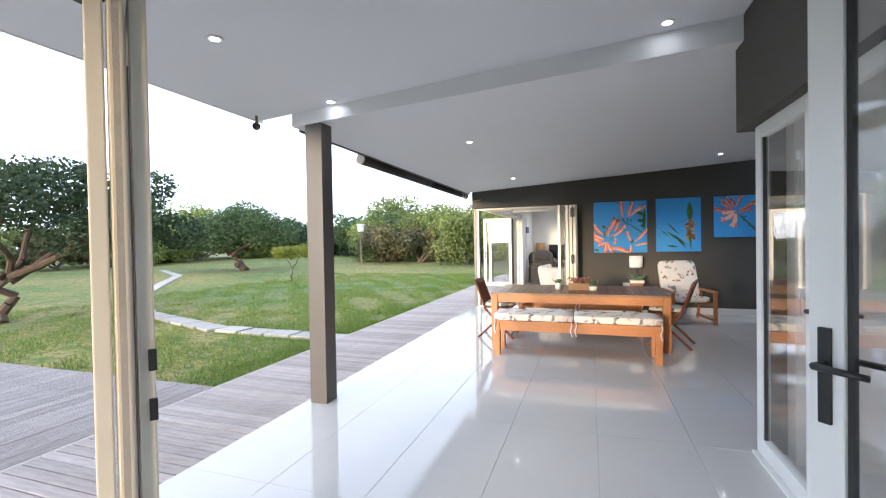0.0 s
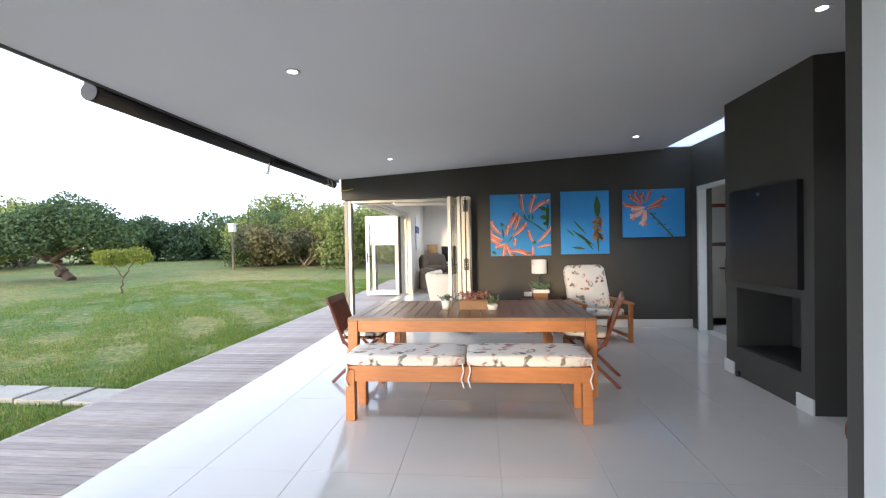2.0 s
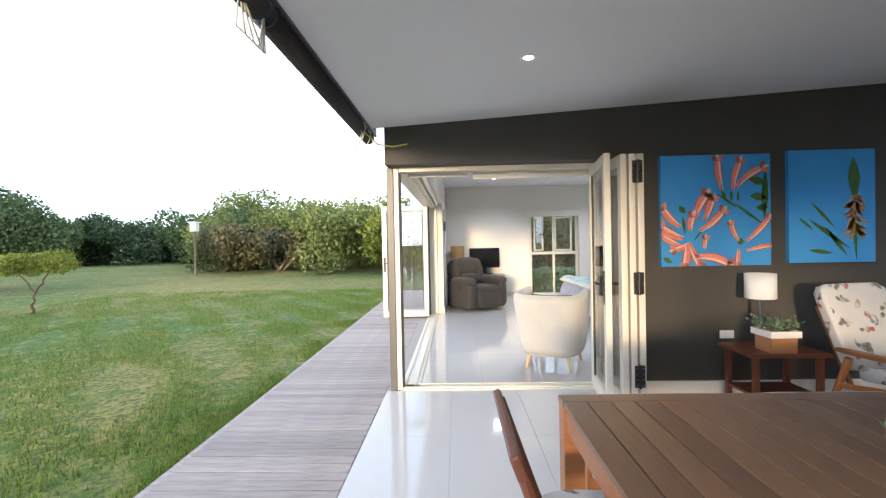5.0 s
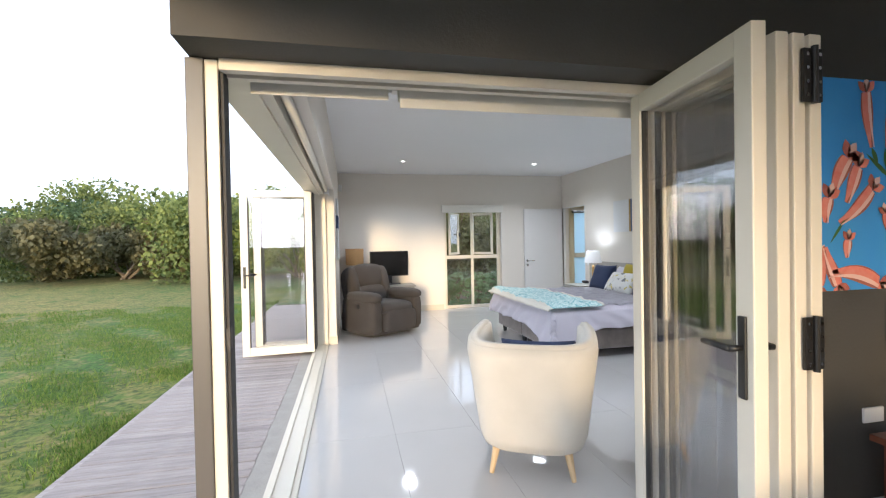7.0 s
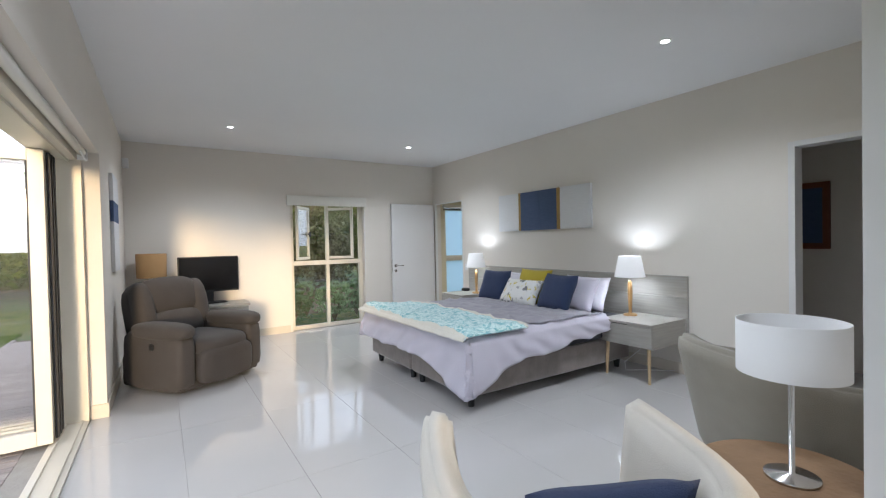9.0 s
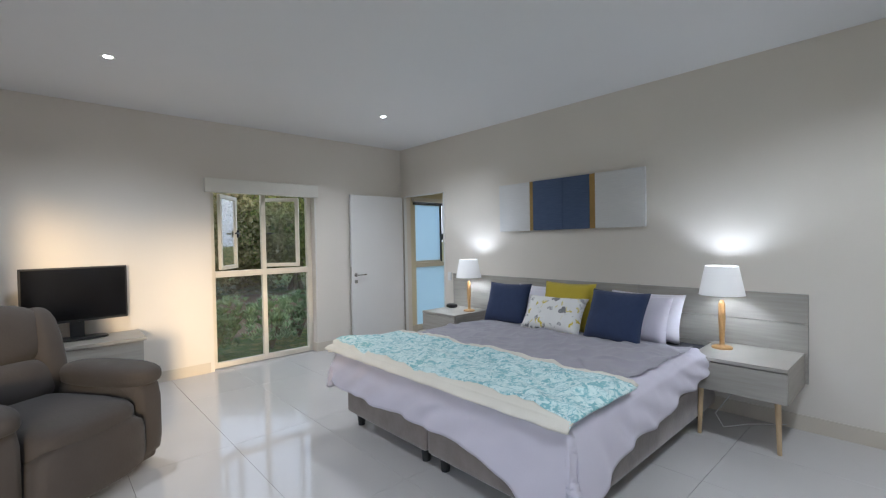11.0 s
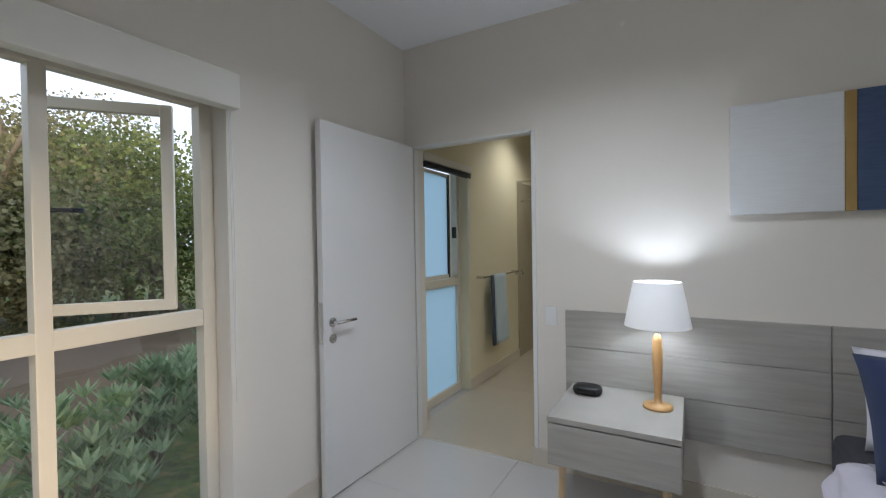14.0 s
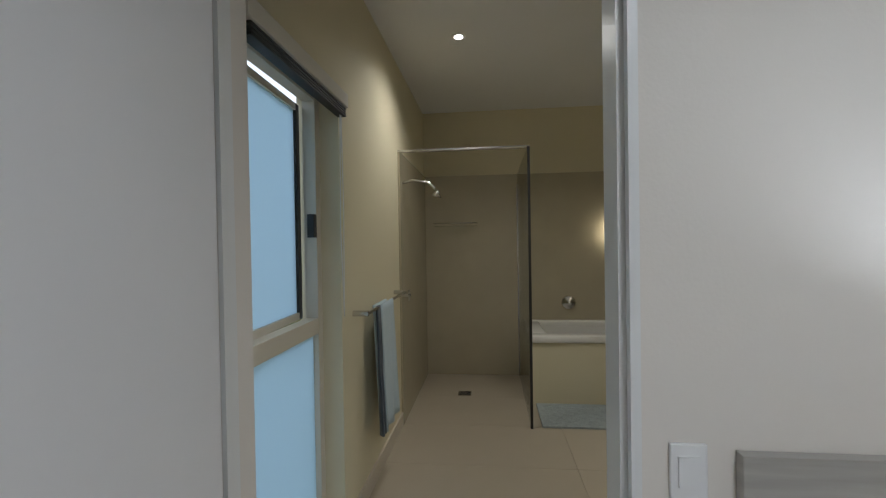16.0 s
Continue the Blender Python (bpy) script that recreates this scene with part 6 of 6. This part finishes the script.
GZ = -0.06
tree("tree", "spreading dark green tree with a crooked low trunk", (-18.6, 19.6, GZ), 0, [((0.4, 0, 0), (-0.5, 0, 0.9), 0.22), ((-0.5, 0, 0.9), (-2.4, 0.3, 1.7), 0.13), ((-0.5, 0, 0.9), (1.6, -0.4, 1.9), 0.13), ((-0.5, 0, 0.9), (0.3, 1.2, 2.0), 0.11), ((-0.8, 0, 0.9), (-1.2, -1.2, 1.9), 0.1)], [(-2.6, 0, 2.2, 1.2), (-1.2, 0.6, 2.6, 1.4), (0.4, 0, 2.7, 1.5), (1.8, -0.3, 2.4, 1.3), (2.8, 0.2, 2.0, 0.9), (-3.4, 0.3, 1.8, 0.8), (0.0, -1.2, 2.2, 1.2), (-1.6, -1.2, 2.1, 1.0)], 16000, 0.13, "leaf_dark", 11)
tree("tree", "old spreading tree with pale forked trunk and gappy dark crown", (-10.2, 4.6, GZ), 0, [((0, 0, 0), (0.1, 0.1, 0.9), 0.12), ((0.1, 0.1, 0.9), (1.9, 0.9, 1.9), 0.085), ((0.1, 0.1, 0.8), (0.7, 1.6, 2.2), 0.075), ((0.1, 0, 0.9), (-1.5, -0.3, 2.2), 0.08), ((0.1, 0.1, 0.9), (-0.2, 0.9, 2.6), 0.07), ((0.1, 0.1, 1.0), (1.2, -0.7, 2.2), 0.07)], [(1.9, 1.1, 2.0, 0.75), (0.7, 1.7, 2.3, 0.8), (-0.3, 1.2, 2.8, 0.75), (-1.5, -0.2, 2.5, 0.9), (1.2, -0.6, 2.4, 0.7), (0.1, 0.4, 2.5, 0.9), (2.3, 2.0, 1.75, 0.5), (0.9, 2.6, 2.9, 0.4), (-0.5, 2.0, 3.2, 0.35), (1.6, 0.3, 1.7, 0.5)], 15000, 0.085, "leaf_dark", 12)
tree("tree", "thin young flat-topped sapling", (-10.6, 13.8, GZ), 0, [((0, 0, 0), (0.1, 0, 0.5), 0.035), ((0.1, 0, 0.5), (0.35, 0.1, 1.0), 0.025), ((0.1, 0, 0.5), (-0.3, 0, 1.0), 0.02), ((0.35, 0.1, 1.0), (0.7, 0.1, 1.1), 0.015)], [(0, 0, 1.14, 0.32), (0.5, 0.1, 1.18, 0.34), (-0.5, 0, 1.12, 0.32), (0.9, 0, 1.12, 0.2), (0.2, 0.4, 1.2, 0.28), (-0.2, -0.4, 1.15, 0.26)], 5000, 0.05, "leaf_bright", 13)
kinds = [("leaf_mid", 21, 3.4, 2.2, 3.6, 26), ("leaf_dark", 22, 3.6, 2.0, 3.2, 24), ("leaf_dry", 23, 2.8, 1.8, 2.6, 22), ("leaf_bright", 24, 2.6, 1.8, 3.2, 20), ("leaf_mid", 25, 3.0, 2.0, 4.3, 24)]
protos = []
for mt, sd, w, d, h, cnt in kinds:
    protos.append(tree("bush", "dense wild coastal bush at the edge of the lawn", (0, 0, GZ), 0, [((0.1 * k, 0.05 * k, 0), (random.Random(sd + k).uniform(-w, w), random.Random(sd * 2 + k).uniform(-d, d), h * 0.6), 0.06) for k in range(7)], clump(sd, w, d, h, cnt), 13000, 0.17, mt, sd, "twig"))
    protos[-1]["group"] = "bushes round the lawn"
rr = random.Random(77)
row = [(-7.5, 29), (-11.5, 29.5), (-14.5, 32), (-9.5, 35), (-18, 38), (-21.5, 44), (-25, 49), (-29, 52), (-33, 53), (-36, 47), (-38, 41), (-38, 35), (-37, 30), (-36, 25), (-35, 20), (-34, 14), (-31, 8), (-30, 2), (-28, -5), (-26, -12), (-15, 45), (-20, 52), (-26, 57), (-34, 60), (-42, 44), (-43, 30), (-40, 12), (-3.5, 27.5), (-12, 40), (-6, 33)]
for k, (x, y) in enumerate(row):
    s = rr.uniform(0.85, 1.15)
    far = max(1.0, math.hypot(x, y - 5) / 32)
    m = pose(x, y, GZ, 0, 0, rr.uniform(0, 360))
    p = protos[(k * 2 + k // 3) % 5]
    if k < 5:
        p.matrix_world = m if k < len(protos) and p is protos[k] else p.matrix_world
    c = copy_thing(p, m)
    c.scale = (s * far, s * far, s * rr.uniform(1.0, 1.4) * (1 + 0.3 * (far - 1)))
for p in protos:
    for o in list(p.children_recursive) + [p]:
        bpy.data.objects.remove(o)

# behind the bedroom window: leaf bush near the glass, scrub and trees behind
for x, y, s in ((1.05, 16.3, 0.65), (1.75, 16.15, 0.85), (2.35, 16.6, 0.85), (0.45, 16.9, 0.6), (3.0, 16.9, 0.9), (1.5, 17.1, 0.8)):
    t = thing("shrub", "silver green leafy shrub outside the window", "shrub", (x, y, GZ), 40 * x, "shrubs at the window")
    bm = bmesh.new()
    rs = random.Random(int(x * 100))
    for k in range(110):
        a, rad = rs.uniform(0, 6.28), rs.uniform(0.03, 0.44) * s
        tip = Vector((rad * math.cos(a), rad * math.sin(a), s * rs.uniform(0.15, 0.85) * (1 - 0.5 * rad)))
        for j in range(9):
            an = j * 0.7 + k
            d = Vector((math.cos(an), math.sin(an), 1.0)).normalized() * 0.14 * s
            sd = d.cross(Vector((0, 0, 1))).normalized() * 0.016 * s
            vs = [bm.verts.new(tip), bm.verts.new(tip + d * 0.5 + sd), bm.verts.new(tip + d), bm.verts.new(tip + d * 0.5 - sd)]
            bm.faces.new(vs)
    part("leaves", bm, M["leaf_grey"], t)
    st_b = bmesh.new()
    for k in range(10):
        a = k * 0.63
        add_rod(st_b, (0, 0, 0), (0.22 * s * math.cos(a), 0.22 * s * math.sin(a), 0.55 * s), 0.010, 0.005, 6)
    part("stems", st_b, M["twig"], t)
for k, (x, y, h) in enumerate(((0.5, 25, 3.8), (3.2, 24, 4.6), (6.0, 23, 4.6), (-2.0, 28, 3.6), (4.6, 26, 5.4))):
    tree("tree", "tangled scrub tree with bare grey branches", (x, y, GZ), 50 * k, [((0.2 * j - 0.6, 0.1 * j, 0), (random.Random(k * 9 + j).uniform(-2, 2), random.Random(k * 7 + j).uniform(-1.5, 1.5), h * 0.8), 0.07) for j in range(8)], clump(40 + k, 1.9, 1.5, h, 20), 30000, 0.085, ("leaf_bright", "leaf_dry", "leaf_mid")[k % 3], 50 + k, "twig")
bh = thing("bird_house", "white nesting box on a pole at the lawn edge", "nesting box", (-14.6, 26.6, GZ))
part("pole", rod((0, 0, 0), (0, 0, 2.35), 0.06, n=10), M["twig"], bh)
part("box", box(-0.16, 0.16, -0.16, 0.16, 2.30, 2.75, bevel=0.01), M["plastic_white"], bh)
part("roof", moved(box(-0.22, 0.22, -0.22, 0.22, 2.752, 2.80), pose(0, 0, 0)), M["alu_white"], bh)

# bare leaf litter on the ground outside the bedroom window
bm = bmesh.new()
ring = []
for k in range(40):
    a = k * math.pi / 20
    q = 1 + 0.18 * noise.noise((math.cos(a) * 2, math.sin(a) * 2, 3.0))
    ring.append(bm.verts.new((2.5 + 4.6 * q * math.cos(a), 20.2 + 3.0 * q * math.sin(a), GZ + 0.004)))
bm.faces.new(ring)
solid("ground_litter", bm, mat("dry leaf litter", (0.16, 0.105, 0.065), 0.95, vary=0.3, scale=2.5, bump=0.9, bscale=30, color2=(0.07, 0.062, 0.028)), "brown leaf litter under the scrub trees", "ground")

# winding path of pavers from the deck into the lawn
P = [Vector((-2.95, 5.0, 0)), Vector((-5.5, 5.15, 0)), Vector((-8.3, 6.1, 0)), Vector((-11.5, 8.2, 0)), Vector((-14.8, 11.6, 0)), Vector((-18.5, 15.5, 0)), Vector((-24, 19, 0))]
stone = mesh_of(box(-0.235, 0.235, -0.18, 0.18, 0, 0.05, bevel=0.012), "paver", M["paver"])
dist, seg, carry = [], 0, 0.0
rr = random.Random(5)
for a, b in zip(P, P[1:]):
    ln = (b - a).length
    d = carry
    while d < ln:
        c = a.lerp(b, d / ln)
        o = tagged(new("paver", stone), "pale square concrete paver set in the lawn", "paver", "garden path")
        o.matrix_world = pose(c.x, c.y, GZ - 0.01 + rr.uniform(0, 0.01), 0, 0, math.degrees(math.atan2(b.y - a.y, b.x - a.x)) + rr.uniform(-4, 4))
        d += 0.52
    carry = d - ln

# ---- grass blades near the deck ----
rg = np.random.RandomState(3)
N = 190000
gx = -2.9 - 9.0 * rg.rand(N) ** 1.7
gy = 2.75 + 15.5 * rg.rand(N)
keep = (np.sin(gx * 2.1 + 2 * np.sin(gy * 1.3)) * np.sin(gy * 1.7 + gx * 0.7 + np.sin(gx * 3.1)) + 0.5 * np.sin(gx * 5.3 + gy * 4.1)) > rg.rand(N) * 1.2 - 0.75
gx, gy = gx[keep], gy[keep]
N = len(gx)
ga, gh = rg.rand(N) * 6.283, 0.020 + 0.045 * rg.rand(N)
lx, ly = rg.randn(N) * 0.018, rg.randn(N) * 0.018
w = 0.004
vx = np.empty((N, 3, 3))
vx[:, 0] = np.stack([gx - w * np.cos(ga), gy - w * np.sin(ga), np.full(N, GZ)], 1)
vx[:, 1] = np.stack([gx + w * np.cos(ga), gy + w * np.sin(ga), np.full(N, GZ)], 1)
vx[:, 2] = np.stack([gx + lx, gy + ly, GZ + gh], 1)
me = bpy.data.meshes.new("grass")
me.from_pydata(vx.reshape(-1, 3).tolist(), [], np.arange(N * 3).reshape(-1, 3).tolist())
me.materials.append(M["blade"])
tagged(new("grass", me), "short mown grass beside the deck", "grass", "", "stuff")

# ---- pieces: deck boards and floor tiles ----
board = mesh_of(box(-0.548, 0.548, -0.046, 0.046, -0.03, 0.0, bevel=0.004, seg=1), "board", M["deck"])
rr = random.Random(8)
for k in range(212):
    o = new("board", board)
    o.parent = deck
    o.location = (-2.278 + rr.uniform(-0.004, 0.004), -3.6 + 0.0985 * k, -0.008 + rr.uniform(-0.002, 0.002))
bm = bmesh.new()
for j in range(5):
    add_box(bm, -0.066 + 0.027 * j, -0.046 + 0.027 * j, -3.6, 3.6, -0.025, 0.0)
add_box(bm, -0.067, 0.067, -3.6, 3.6, -0.03, -0.008)
groove = mesh_of(bm, "board", M["deck_y"])
for k in range(44):
    o = new("grooved_board", groove)
    o.parent = deck
    o.location = (-2.945 - 0.142 * k, -0.95, -0.014 + rr.uniform(-0.002, 0.002))

TW, TL, J = 0.60, 1.20, 0.0017


def lay(x0, x1, y0, y1, material, ox, oy, z=0.0):
    """Tiles of one field, cut at its edges; whole ones share a mesh."""
    whole = mesh_of(box(J / 2, TW - J / 2, J / 2, TL - J / 2, -0.008, 0.0, bevel=0.0012, seg=1), "tile", material)
    i0, j0 = math.floor((x0 - ox) / TW), math.floor((y0 - oy) / TL)
    for i in range(i0, math.ceil((x1 - ox) / TW)):
        for j in range(j0, math.ceil((y1 - oy) / TL)):
            a, b, c, d = max(x0, ox + i * TW), min(x1, ox + (i + 1) * TW), max(y0, oy + j * TL), min(y1, oy + (j + 1) * TL)
            if b - a < 0.02 or d - c < 0.02:
                continue
            if b - a > TW - 0.001 and d - c > TL - 0.001:
                o = new("tile", whole)
                o.location = (a, c, z)
            else:
                o = new("tile", mesh_of(box(a + J / 2, b - J / 2, c + J / 2, d - J / 2, -0.008, 0.0, bevel=0.0012, seg=1), "tile", material))
                o.location = (0, 0, z)
            o.parent = floor


lay(-1.72, 3.71, -4.9, 8.31, M["tile"], -1.72, 0.15)
lay(-1.42, 3.41, 8.49, 15.32, M["tile"], -1.42, 8.49)
lay(3.41, 7.09, 11.7, 15.34, M["bath_floor"], 3.41, 11.74)
lay(3.41, 4.75, 8.3, 11.45, M["tile"], 3.41, 8.35)
lay(3.9, 5.6, 5.1, 8.9, M["tile"], 3.9, 5.1)
